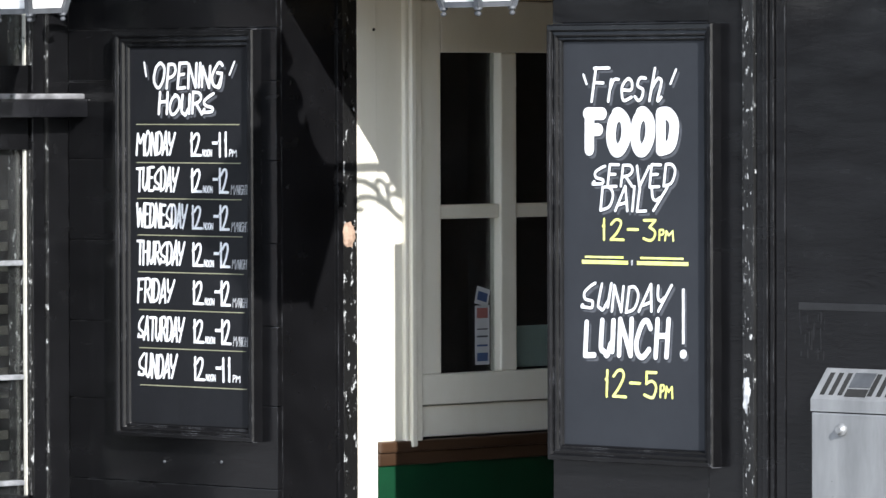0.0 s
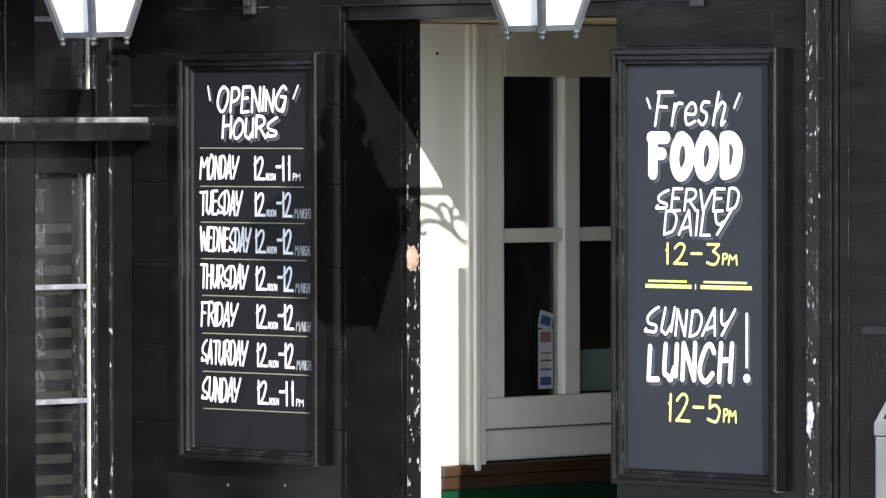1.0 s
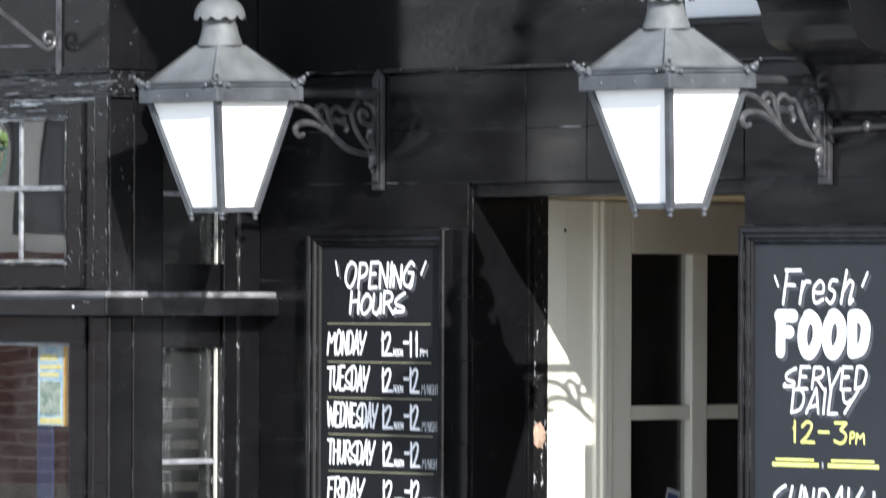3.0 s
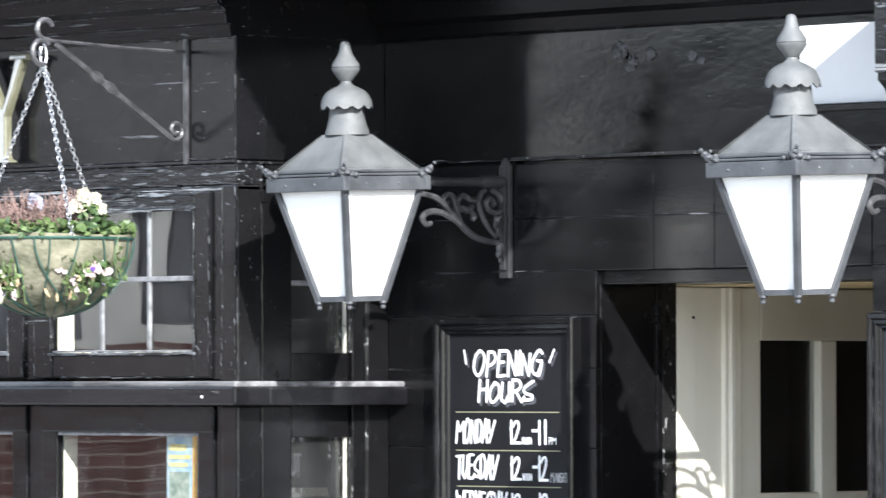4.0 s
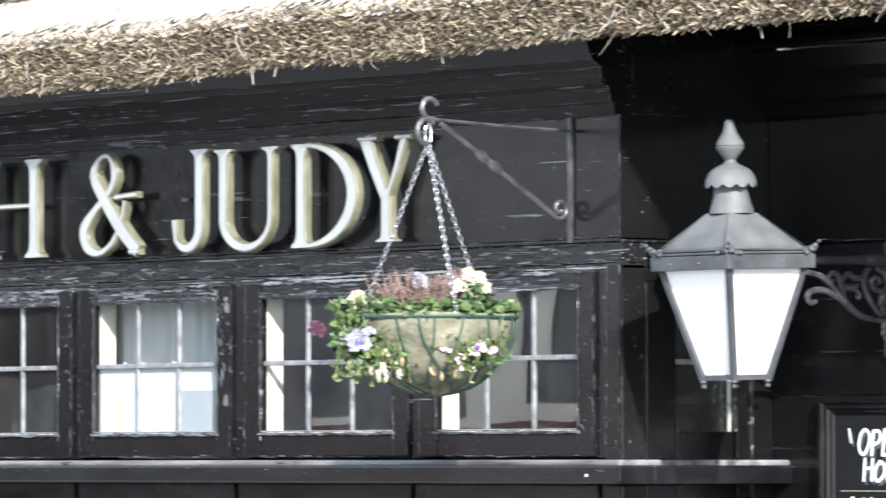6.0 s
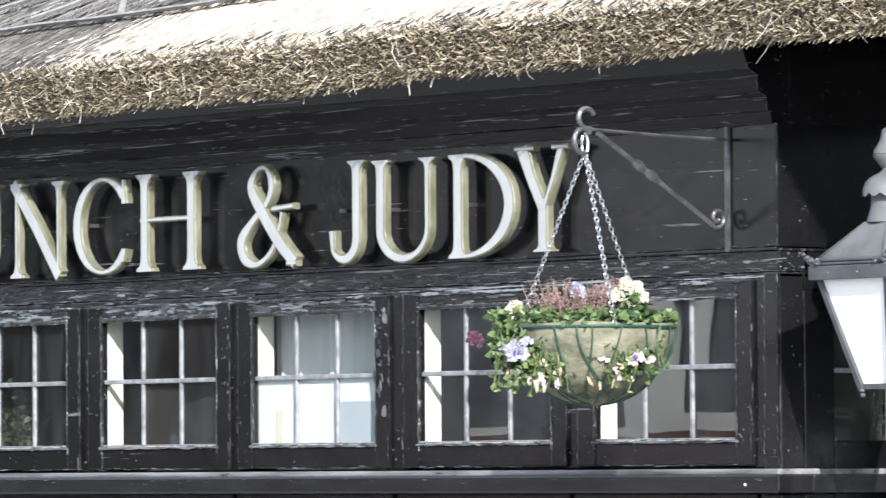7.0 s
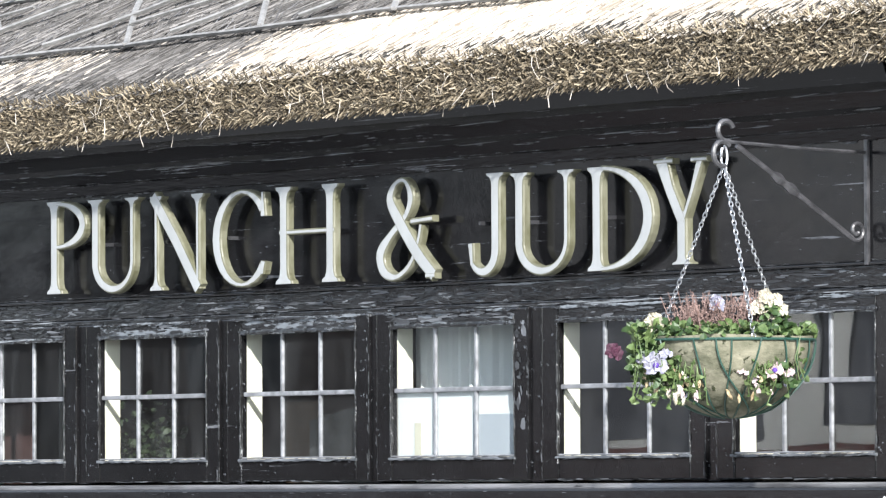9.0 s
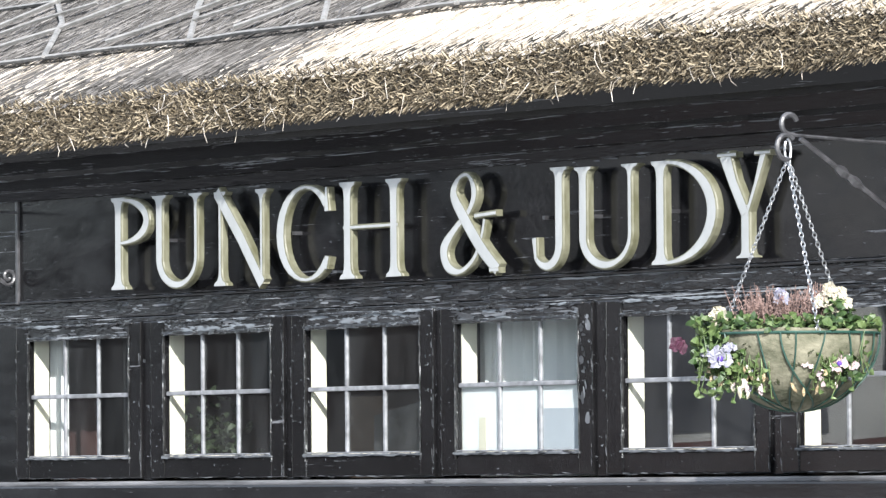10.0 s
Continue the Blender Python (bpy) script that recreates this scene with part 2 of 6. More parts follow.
STICKER_RED = surface("red_sticker", (0.26, 0.09, 0.08), (0.32, 0.12, 0.10), 0.5, 9.0, bump=0)
POSTER_SKY = surface("poster_sky_blue", (0.22, 0.40, 0.58), (0.60, 0.68, 0.68), 0.6, 30.0, bump=0)
POSTER_YELLOW = surface("poster_yellow", (0.62, 0.52, 0.16), (0.74, 0.68, 0.42), 0.6, 40.0, bump=0)
POSTER_ORANGE = surface("poster_orange", (0.62, 0.30, 0.08), (0.70, 0.50, 0.14), 0.6, 60.0, bump=0)
POSTER_GREEN = surface("poster_green", (0.14, 0.22, 0.18), (0.46, 0.50, 0.44), 0.6, 30.0, bump=0)
ETCH = surface("frosted_etching", (0.52, 0.54, 0.55), (0.62, 0.64, 0.65), 0.8, 30.0, bump=0)
BLIND = surface("ochre_blind_slat", (0.006, 0.0054, 0.003), (0.0095, 0.0085, 0.005), 0.7, 9.0, bump=0)
NET = surface("white_board", (0.74, 0.75, 0.77), (0.82, 0.83, 0.84), 0.6, 3.0, bump=0)
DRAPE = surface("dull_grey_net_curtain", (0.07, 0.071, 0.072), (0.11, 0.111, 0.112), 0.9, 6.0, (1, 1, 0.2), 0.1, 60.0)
PALE_CARD = surface("pale_blue_grey_card", (0.42, 0.45, 0.50), (0.50, 0.53, 0.58), 0.7, 5.0, bump=0)
PINK = surface("dusty_red_card", (0.055, 0.028, 0.027), (0.08, 0.04, 0.038), 0.7, 9.0, bump=0)
PALE_GREEN = surface("pale_green_card", (0.42, 0.55, 0.52), (0.48, 0.60, 0.57), 0.7, 9.0, bump=0)


def brick_material():
    m, n, l, p = nodes_of("red_brickwork")
    geo, sp, cb, bk = (n.new(k) for k in ("ShaderNodeNewGeometry", "ShaderNodeSeparateXYZ", "ShaderNodeCombineXYZ", "ShaderNodeTexBrick"))
    l.new(geo.outputs["Position"], sp.inputs[0])
    l.new(sp.outputs["Y"], cb.inputs["X"])
    l.new(sp.outputs["Z"], cb.inputs["Y"])
    l.new(cb.outputs[0], bk.inputs["Vector"])
    bk.inputs["Scale"].default_value = 1.0
    for k, v in (("Brick Width", 0.42), ("Row Height", 0.088), ("Mortar Size", 0.008)):
        bk.inputs[k].default_value = v
    bk.inputs["Color1"].default_value, bk.inputs["Color2"].default_value, bk.inputs["Mortar"].default_value = (0.055, 0.012, 0.010, 1), (0.085, 0.020, 0.017, 1), (0.17, 0.13, 0.11, 1)
    l.new(bk.outputs[0], p.inputs["Base Color"])
    p.inputs["Roughness"].default_value = 0.85
    return m


BRICKWORK = brick_material()
SLATE_DARK = surface("dark_slate_cladding", (0.03, 0.032, 0.038), (0.055, 0.058, 0.066), 0.6, 1.5, bump=0)
FAR_BRICK = surface("dull_far_brick", (0.10, 0.08, 0.07), (0.15, 0.12, 0.105), 0.8, 1.0, bump=0.2)
# dark tone for unseen walls, chosen to darken the window reflections
REFLECT_DARK = surface("dark_reflection_brick", (0.034, 0.032, 0.033), (0.125, 0.088, 0.074), 0.85, 0.55, bump=0)
RENDER_PALE = surface("pale_cream_render", (0.42, 0.418, 0.41), (0.62, 0.615, 0.60), 0.85, 1.3, bump=0)
STUCCO = surface("white_stucco", (0.62, 0.61, 0.58), (0.72, 0.71, 0.68), 0.8, 1.0, bump=0)
SHOP_GLASS = surface("dark_shop_glass", (0.07, 0.073, 0.085), (0.12, 0.125, 0.145), 0.08, 1.0, bump=0)


def straw_material(name, a, b, c):
    m, n, l, p = nodes_of(name)
    geo = n.new("ShaderNodeNewGeometry")
    r = n.new("ShaderNodeValToRGB")
    e = r.color_ramp.elements
    e[0].position, e[0].color = 0.0, (*a, 1)
    e[1].position, e[1].color = 1.0, (*c, 1)
    mid = e.new(0.55)
    mid.color = (*b, 1)
    l.new(geo.outputs["Random Per Island"], r.inputs[0])
    big = ramp(n, l, noise_at(n, l, 6.0), 0.3, 0.7, (0.72, 0.72, 0.72), (1.0, 1.0, 1.0))
    mul = n.new("ShaderNodeMix")
    mul.data_type, mul.blend_type = "RGBA", "MULTIPLY"
    mul.inputs[0].default_value = 1.0
    l.new(r.outputs[0], mul.inputs[6])
    l.new(big, mul.inputs[7])
    l.new(mul.outputs[2], p.inputs["Base Color"])
    p.inputs["Roughness"].default_value = 0.6
    return m


STRAW = straw_material("golden_straw", (0.29, 0.246, 0.195), (0.60, 0.538, 0.46), (0.82, 0.765, 0.685))
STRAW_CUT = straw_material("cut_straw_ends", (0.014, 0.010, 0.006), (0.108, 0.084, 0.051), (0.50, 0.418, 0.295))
# core colour near black, so it reads as shade between the stalks
STRAW_SHADE = surface("gap_shade_straw", (0.02, 0.018, 0.015), (0.045, 0.04, 0.032), 0.9, 20.0, bump=0.5)
# grey copy of the straw, with the roof's shadow put into its colour
STRAW_SHADOWED = straw_material("shadow_grey_straw", (0.050, 0.047, 0.045), (0.142, 0.134, 0.128), (0.285, 0.270, 0.260))
FLAKE = straw_material("paint_chips_and_glints", (0.010, 0.010, 0.011), (0.060, 0.063, 0.069), (0.20, 0.21, 0.225))
FLAKE_WHITE = straw_material("white_paint_chips", (0.03, 0.03, 0.03), (0.30, 0.305, 0.31), (0.60, 0.61, 0.61))
PEELED = surface("peeled_blue_grey_paint", (0.008, 0.008, 0.0088), (0.02, 0.02, 0.022), 0.2, 7.0, (0.4, 1, 1), 0.5, 60.0, chips=0.52, chip=(0.17, 0.188, 0.205), chip_scale=30.0, chip_stretch=(0.22, 1, 1.4))
PEELED_PALE = surface("peeled_pale_putty", (0.05, 0.055, 0.06), (0.17, 0.182, 0.195), 0.5, 22.0, (0.4, 1, 1), 0.6, 70.0, chips=0.56, chip=(0.02, 0.02, 0.022), chip_scale=34.0, chip_stretch=(0.3, 1, 1.3))
SCAR = surface("blistered_paint", (0.03, 0.03, 0.033), (0.09, 0.092, 0.098), 0.14, 40.0, bump=0.9, fine=90.0, chips=0.66, chip=(0.22, 0.225, 0.235), chip_scale=70.0)
SCUFF = surface("scuffed_grey_paint", (0.004, 0.004, 0.0044), (0.012, 0.012, 0.013), 0.5, 14.0, (0.5, 1, 1), 0.3, 60.0)
HAZEL = surface("split_hazel_rod", (0.15, 0.147, 0.142), (0.29, 0.284, 0.275), 0.7, 20.0, bump=0.3)


def glass_material(name, tint, gloss=0.05):
    m, n, l, p = nodes_of(name)
    n.remove(p)
    out = n["Material Output"]
    tr, gl, lw, pw, ml, mx = (n.new(k) for k in ("ShaderNodeBsdfTransparent", "ShaderNodeBsdfGlossy", "ShaderNodeLayerWeight", "ShaderNodeMath", "ShaderNodeMath", "ShaderNodeMixShader"))
    tr.inputs[0].default_value = (*tint, 1)
    gl.inputs["Roughness"].default_value = 0.0
    bp = n.new("ShaderNodeBump")
    bp.inputs["Strength"].default_value, bp.inputs["Distance"].default_value = 1.0, 0.00045
    l.new(noise_at(n, l, 3.0, (1.6, 1.0, 0.7), 0.0, 0.5), bp.inputs["Height"])
    l.new(bp.outputs[0], gl.inputs["Normal"])
    pw.operation, ml.operation = "POWER", "MULTIPLY_ADD"
    pw.inputs[1].default_value, ml.inputs[1].default_value, ml.inputs[2].default_value = 5.0, 0.95, gloss
    l.new(lw.outputs["Facing"], pw.inputs[0])
    l.new(pw.outputs[0], ml.inputs[0])
    l.new(ml.outputs[0], mx.inputs[0])
    l.new(tr.outputs[0], mx.inputs[1])
    l.new(gl.outputs[0], mx.inputs[2])
    # hazy grey reflections imitated by a thin, uneven diffuse layer
    film, pale_haze, veil = n.new("ShaderNodeMixShader"), n.new("ShaderNodeBsdfDiffuse"), n.new("ShaderNodeMapRange")
    pale_haze.inputs[0].default_value = (0.42, 0.43, 0.44, 1)
    veil.inputs["From Min"].default_value, veil.inputs["From Max"].default_value = 0.35, 0.70
    veil.inputs["To Min"].default_value, veil.inputs["To Max"].default_value = 0.004, 0.030
    l.new(noise_at(n, l, 6.0, (1.5, 1.0, 0.5), 4.0, 0.6), veil.inputs["Value"])
    l.new(veil.outputs[0], film.inputs[0])
    l.new(mx.outputs[0], film.inputs[1])
    l.new(pale_haze.outputs[0], film.inputs[2])
    l.new(film.outputs[0], out.inputs[0])
    return m


GLASS = glass_material("window_glass", (0.88, 0.90, 0.89), 0.065)
OPAL, _n, _l, _p = nodes_of("opal_glass")
_p.inputs["Base Color"].default_value = (0.86, 0.86, 0.84, 1)
_p.inputs["Roughness"].default_value = 0.25


# ---- building blocks ----
def ragged(x0, x1, y0, y1, z0, z1, amp, seed):
    """A strip with torn, uneven front edges."""
    bm = bmesh.new()
    rings = []
    for i in range(int((x1 - x0) / 0.006) + 2):
        x = min(x1, x0 + 0.006 * i)
        q = [amp * noise.noise(Vector((x * 28, k * 7.3, seed * 3.7))) + 0.6 * amp * noise.noise(Vector((x * 110, k * 5.1, seed))) for k in range(4)]
        rings.append([bm.verts.new(p) for p in ((x, y1, z0), (x, y0 + q[0], z0 + q[1]), (x, y0 + q[2] * 0.6 - 0.001, (z0 + z1) / 2), (x, y0 + q[2], z1 + q[3] * 0.7), (x, y1, z1))])
    for a, b in zip(rings, rings[1:]):
        for k in range(5):
            bm.faces.new((a[k], a[(k + 1) % 5], b[(k + 1) % 5], b[k]))
    bm.faces.new(rings[0])
    bm.faces.new(rings[-1][::-1])
    bmesh.ops.recalc_face_normals(bm, faces=bm.faces)
    return bm


def ragged_post(x0, x1, y0, y1, z0, z1, amp, seed):
    """The upright kin of ragged(): a post whose front edges are worn uneven."""
    bm = ragged(z0, z1, y0, y1, -x1, -x0, amp, seed)
    for v in bm.verts:
        v.co = Vector((-v.co.z, v.co.y, v.co.x))
    bmesh.ops.recalc_face_normals(bm, faces=bm.faces)
    return bm


def flakes(lines, y, per_metre, seed):
    """Curled chips of old paint scattered along lines ((x, z), (x, z), spread, length, height) on a face that looks at the street."""
    r = random.Random(seed)
    verts, faces = [], []
    for (xa, za), (xb, zb), spread, length, height in lines:
        for _ in range(int(math.hypot(xb - xa, zb - za) * per_metre)):
            t = r.random()
            x, z = xa + (xb - xa) * t + r.gauss(0, spread) * (abs(zb - za) > abs(xb - xa)), za + (zb - za) * t + r.gauss(0, spread) * (abs(zb - za) <= abs(xb - xa))
            w, h = length * r.uniform(0.3, 1.5), height * r.uniform(0.4, 1.5)
            k, lift, lean = len(verts), r.uniform(0.0006, 0.0016), r.uniform(-0.05, 0.05)
            for j in range(7):
                a = 2 * math.pi * j / 7
                q = r.uniform(0.55, 1.15)
                px, pz = w * q * math.cos(a) / 2, h * q * math.sin(a) / 2
                verts.append((x + px, y - lift - r.uniform(0, 0.0012) - 0.1 * pz, z + pz + lean * px))
            faces.append(tuple(range(k, k + 7))[::-1])
    bm = bmesh.new()
    vs = [bm.verts.new(v) for v in verts]
    for f in faces:
        bm.faces.new([vs[i] for i in f])
    return bm


def flaking(lines, y, per_metre, seed, parent, mat=None):
    ob = part("flaking_paint_and_glints", flakes(lines, y, per_metre, seed), mat or FLAKE, parent, "curled chips of pale old paint and slivers for moulding highlights")
    ob["kind"] = "stuff"
    return ob


def box(bm, x0, x1, y0, y1, z0, z1, bevel=0.0, mi=0):
    made = bmesh.ops.create_cube(bm, size=1.0)["verts"]
    for v in made:
        v.co = Vector(((x0 + x1) / 2 + v.co.x * (x1 - x0), (y0 + y1) / 2 + v.co.y * (y1 - y0), (z0 + z1) / 2 + v.co.z * (z1 - z0)))
    if bevel:
        edges = list({e for v in made for e in v.link_edges})
        bmesh.ops.bevel(bm, geom=edges, offset=bevel, segments=2, profile=0.6, affect="EDGES", clamp_overlap=True)
    if mi:
        for v in made:
            if v.is_valid:
                for f in v.link_faces:
                    f.material_index = mi
    return bm


def one_box(x0, x1, y0, y1, z0, z1, bevel=0.0):
    return box(bmesh.new(), x0, x1, y0, y1, z0, z1, bevel)


def link(name, bm, mats, smooth=False):
    me = bpy.data.meshes.new(name)
    bm.to_mesh(me)
    bm.free()
    for m in mats if isinstance(mats, (list, tuple)) else (mats,):
        me.materials.append(m)
    if smooth:
        me.polygons.foreach_set("use_smooth", [True] * len(me.polygons))
        me.set_sharp_from_angle(angle=radians(40))
    return new(name, me)


def part(name, bm, mats, parent, label="", smooth=False):
    ob = link(name, bm, mats, smooth)
    ob.parent = parent
    if label:
        ob["label"] = label
    return ob


def thing(name, at, label, category, group="", kind=""):
    ob = new(name)
    ob.empty_display_size = 0.05
    ob.location = at
    return tagged(ob, label, category, group, kind)


def wall(name, bm, mats, label, category="wall"):
    return tagged(link(name, bm, mats), label, category, "", "structure")


def tube(bm, pts, radius, sides=6, closed=False, flat=1.0):
    """A round bar along points; radius may be a function of 0..1."""
    pts = [Vector(p) for p in pts]
    rings, last = [], None
    for i, p in enumerate(pts):
        a = pts[i - 1] if i or closed else pts[0]
        b = pts[(i + 1) % len(pts)] if i + 1 < len(pts) or closed else pts[-1]
        d = (b - a).normalized()
        side = d.cross(Vector((0, 0, 1)))
        if side.length < 0.05:
            side = d.cross(Vector((1, 0, 0)))
        side.normalize()
        if last and side.dot(last) < 0:
            side = -side
        last = side
        up = side.cross(d)
        r = radius(i / max(1, len(pts) - 1)) if callable(radius) else radius
        rings.append([bm.verts.new(p + side * math.cos(2 * math.pi * k / sides) * r + up * math.sin(2 * math.pi * k / sides) * r * flat) for k in range(sides)])
    n = len(rings)
    for i in range(n if closed else n - 1):
        for k in range(sides):
            bm.faces.new((rings[i][k], rings[i][(k + 1) % sides], rings[(i + 1) % n][(k + 1) % sides], rings[(i + 1) % n][k]))
    if not closed:
        bm.faces.new(rings[0][::-1])
        bm.faces.new(rings[-1])
    return bm


def lathe(bm, profile, sides=16, at=(0, 0, 0), wave=None):
    """A turned shape from (radius, height) pairs."""
    rings = []
    for r, z in profile:
        rings.append([bm.verts.new((at[0] + r * math.cos(2 * math.pi * k / sides), at[1] + r * math.sin(2 * math.pi * k / sides),
                                    at[2] + z + (wave(k) if wave and r == profile[0][0] else 0))) for k in range(sides)])
    for a, b in zip(rings, rings[1:]):
        for k in range(sides):
            bm.faces.new((a[k], a[(k + 1) % sides], b[(k + 1) % sides], b[k]))
    bm.faces.new(rings[-1])
    bm.faces.new(rings[0][::-1])
    return bm


def profile_run(bm, prof, x0, x1):
    """A moulding: a closed (y, z) outline pushed along x."""
    a = [bm.verts.new((x0, y, z)) for y, z in prof]
    b = [bm.verts.new((x1, y, z)) for y, z in prof]
    n = len(prof)
    for i in range(n):
        bm.faces.new((a[i], a[(i + 1) % n], b[(i + 1) % n], b[i]))
    bm.faces.new(a[::-1])
    bm.faces.new(b)
    bmesh.ops.recalc_face_normals(bm, faces=bm.faces)
    return bm


def spiral(cx, cz, r, turns, start, way=1, steps=18):
    return [(cx + r * (1 - 0.72 * i / steps) * math.cos(start + way * turns * 2 * math.pi * i / steps),
             cz + r * (1 - 0.72 * i / steps) * math.sin(start + way * turns * 2 * math.pi * i / steps)) for i in range(steps + 1)]


# Marker-pen alphabet on a nine by nine grid: strokes of digit pairs, "~" for a curved stroke.
PEN = {
    "A": "0059 5980 2273", "C": "~87693804114082", "D": "1019 ~195987846110", "E": "89191080 1565", "F": "1019 0989 1565",
    "G": "~88693804115083 4585 ~85827050", "H": "1019 8089 1575", "I": "5059", "L": "191080", "M": "0019458990", "N": "10198089",
    "O": "~491703205083875939", "P": "1019 ~1969876514", "R": "1019 ~1969876514 4490", "S": "~89581624738271310112", "T": "0999 5950",
    "U": "~19123150738389 8981", "V": "094099", "W": "09204770 7099", "Y": "~09153455 9920", "e": "~0363653604113071", "h": "1029 ~134666756081",
    "r": "1016 ~133666", "s": "~66261453513001", "1": "5950 3656", "2": "~073969774300 0090", "3": "098946 ~4684714001",
    "5": "8919 1915 ~155684715001", "-": "0585", "/": "0099", "'": "5954",
}
WIDE = {"I": 0.12, "1": 0.42, "M": 1.25, "W": 1.3, "-": 0.8, "/": 0.7, "'": 0.12, "e": 0.75, "h": 0.75, "r": 0.7, "s": 0.7, "L": 0.75, "Y": 0.95}


def brush(verts, faces, pts, w, y):
    """A flat painted stroke of even width with round ends."""
    n = len(pts)
    base = len(verts)
    for i, (x, z) in enumerate(pts):
        a, b = pts[max(0, i - 1)], pts[min(n - 1, i + 1)]
        dx, dz = b[0] - a[0], b[1] - a[1]
        q = math.hypot(dx, dz) or 1e-6
        d = y - 0.000005 * i
        verts += [(x - dz / q * w, d, z + dx / q * w), (x + dz / q * w, d, z - dx / q * w)]
    for i in range(n - 1):
        k = base + 2 * i
        faces.append((k, k + 1, k + 3, k + 2))
    for p, q, d in ((pts[0], pts[1], y), (pts[-1], pts[-2], y - 0.000005 * n)):
        a0 = math.atan2(p[1] - q[1], p[0] - q[0])
        k = len(verts)
        verts += [(p[0] + w * math.cos(a0 + t), d, p[1] + w * math.sin(a0 + t)) for t in np.linspace(-math.pi / 2, math.pi / 2, 7)]
        faces.append(tuple(range(k, k + 7)))


def curved(pts):
    out = []
    for i in range(len(pts) - 1):
        p0, p1, p2, p3 = (Vector(pts[max(0, min(len(pts) - 1, i + k))]) for k in (-1, 0, 1, 2))
        for q in range(6):
            t = q / 6
            out.append(0.5 * ((2 * p1) + (p2 - p0) * t + (2 * p0 - 5 * p1 + 4 * p2 - p3) * t * t + (3 * p1 - p0 - 3 * p2 + p3) * t ** 3))
    return [tuple(p) for p in out] + [pts[-1]]


def lettering(text, x0, x1, z0, z1, y, mat, parent, lean=0.0, pen=0.01, wob=0.0, name="lettering", gap=0.16, grow=1.0):
    """Words painted by hand with a marker on a board that faces the street, fitted into a box."""
    r = random.Random(text)
    strokes, at = [], 0.0
    for ch in text:
        w = WIDE.get(ch, 0.9) * (1 + wob * r.uniform(-2, 2))
        tall, shift, turn = 1 + wob * r.uniform(-1.5, 2.5), wob * r.uniform(-1.2, 1.2), wob * r.uniform(-1.5, 1.5)
        for st in PEN[ch].split():
            bend = st[0] == "~"
            d = st.lstrip("~")
            p = [(int(d[k]) / 9, int(d[k + 1]) / 9) for k in range(0, len(d), 2)]
            p = [(a + r.uniform(-1, 1) * wob * 0.6, b + r.uniform(-1, 1) * wob * 0.6) for a, b in p]
            p = [(at + w * a + (lean + turn) * b, b * tall + shift) for a, b in p]
            strokes += [curved(p)] if bend else [list(s) for s in zip(p, p[1:])]
        at += w + gap
    flat = np.array([q for s in strokes for q in s])
    lo, hi = flat.min(0), flat.max(0)
    h = pen / 2
    sx, sz = (x1 - x0 - pen) / max(hi[0] - lo[0], 1e-6), (z1 - z0 - pen) / max(hi[1] - lo[1], 1e-6)
    if hi[0] - lo[0] < 0.01:
        sx = 0.0
    verts, faces = [], []
    for k, s in enumerate(strokes):
        brush(verts, faces, [(x0 + h + (a - lo[0]) * sx, z0 + h + (b - lo[1]) * sz) for a, b in s], h * grow, y - 0.000015 * k)
    me = bpy.data.meshes.new(name)
    me.from_pydata(verts, [], faces)
    me.materials.append(mat)
    ob = new(name, me)
    ob.parent = parent
    return ob


# ---- ground and the far side of the street ----
bm = bmesh.new()
bmesh.ops.create_grid(bm, x_segments=2, y_segments=2, size=400)
ground = tagged(link("ground", bm, PAVING), "grey stone paving of the street", "ground", "", "structure")
ground.location.z = GROUND
# out of view; heights and tones set for what paint and glass reflect
opposite = tagged(new("wall_opposite"), "unseen house fronts across the street, toned for the reflections", "wall", "", "structure")
for x0, x1 in ((-70, -25.5), (-8, 40)):
    part("plinth", one_box(x0, x1, -16.5, -15.5, GROUND, 1.85), RENDER, opposite)
    part("upper_wall", one_box(x0, x1, -16.5, -15.5, 1.85, 3.25), REFLECT_DARK if x1 < -20 else RENDER, opposite)
    part("top_storey", one_box(x0, x1, -16.5, -15.45, 3.25, 4.0), STUCCO, opposite)
    for k in range(int((x1 - x0) / 2.9)):
        x = x0 + 0.6 + 2.9 * k
        part("shop_window", one_box(x, x + 1.3, -15.5, -15.49, 1.95, 2.75), SHOP_GLASS, opposite)
for x0, x1 in ((-40, -38.5), (-33, -32.2), (-29.0, -28.6), (-26.1, -25.8), (-6, -5), (2, 3), (14, 15)):
    part("pilaster", one_box(x0, x1, -15.5, -15.44, 1.85, 3.05, 0.02), STUCCO, opposite)

# the house further along, whose end wall looks up the street
end_house = tagged(new("wall_end_house"), "brick house end with white stucco above", "wall", "", "structure")
part("plinth", one_box(-25, -17.97, -17, -11.9, GROUND, 0.35), FAR_BRICK, end_house)
part("brick_storey", one_box(-25, -18, -17, -11.9, 0.35, 1.72), BRICKWORK, end_house)
part("stucco_storey", one_box(-25, -18.02, -16.98, -11.92, 1.72, 3.2), RENDER_PALE, end_house)
part("top_storey", one_box(-25, -18.0, -17, -11.9, 3.2, 5.0), RENDER, end_house)
# unseen slab and panels added to darken reflections in the left casements
part("reflection_slab", one_box(-25, -18.05, -11.92, -11.87, 0.35, 3.2), REFLECT_DARK, end_house)
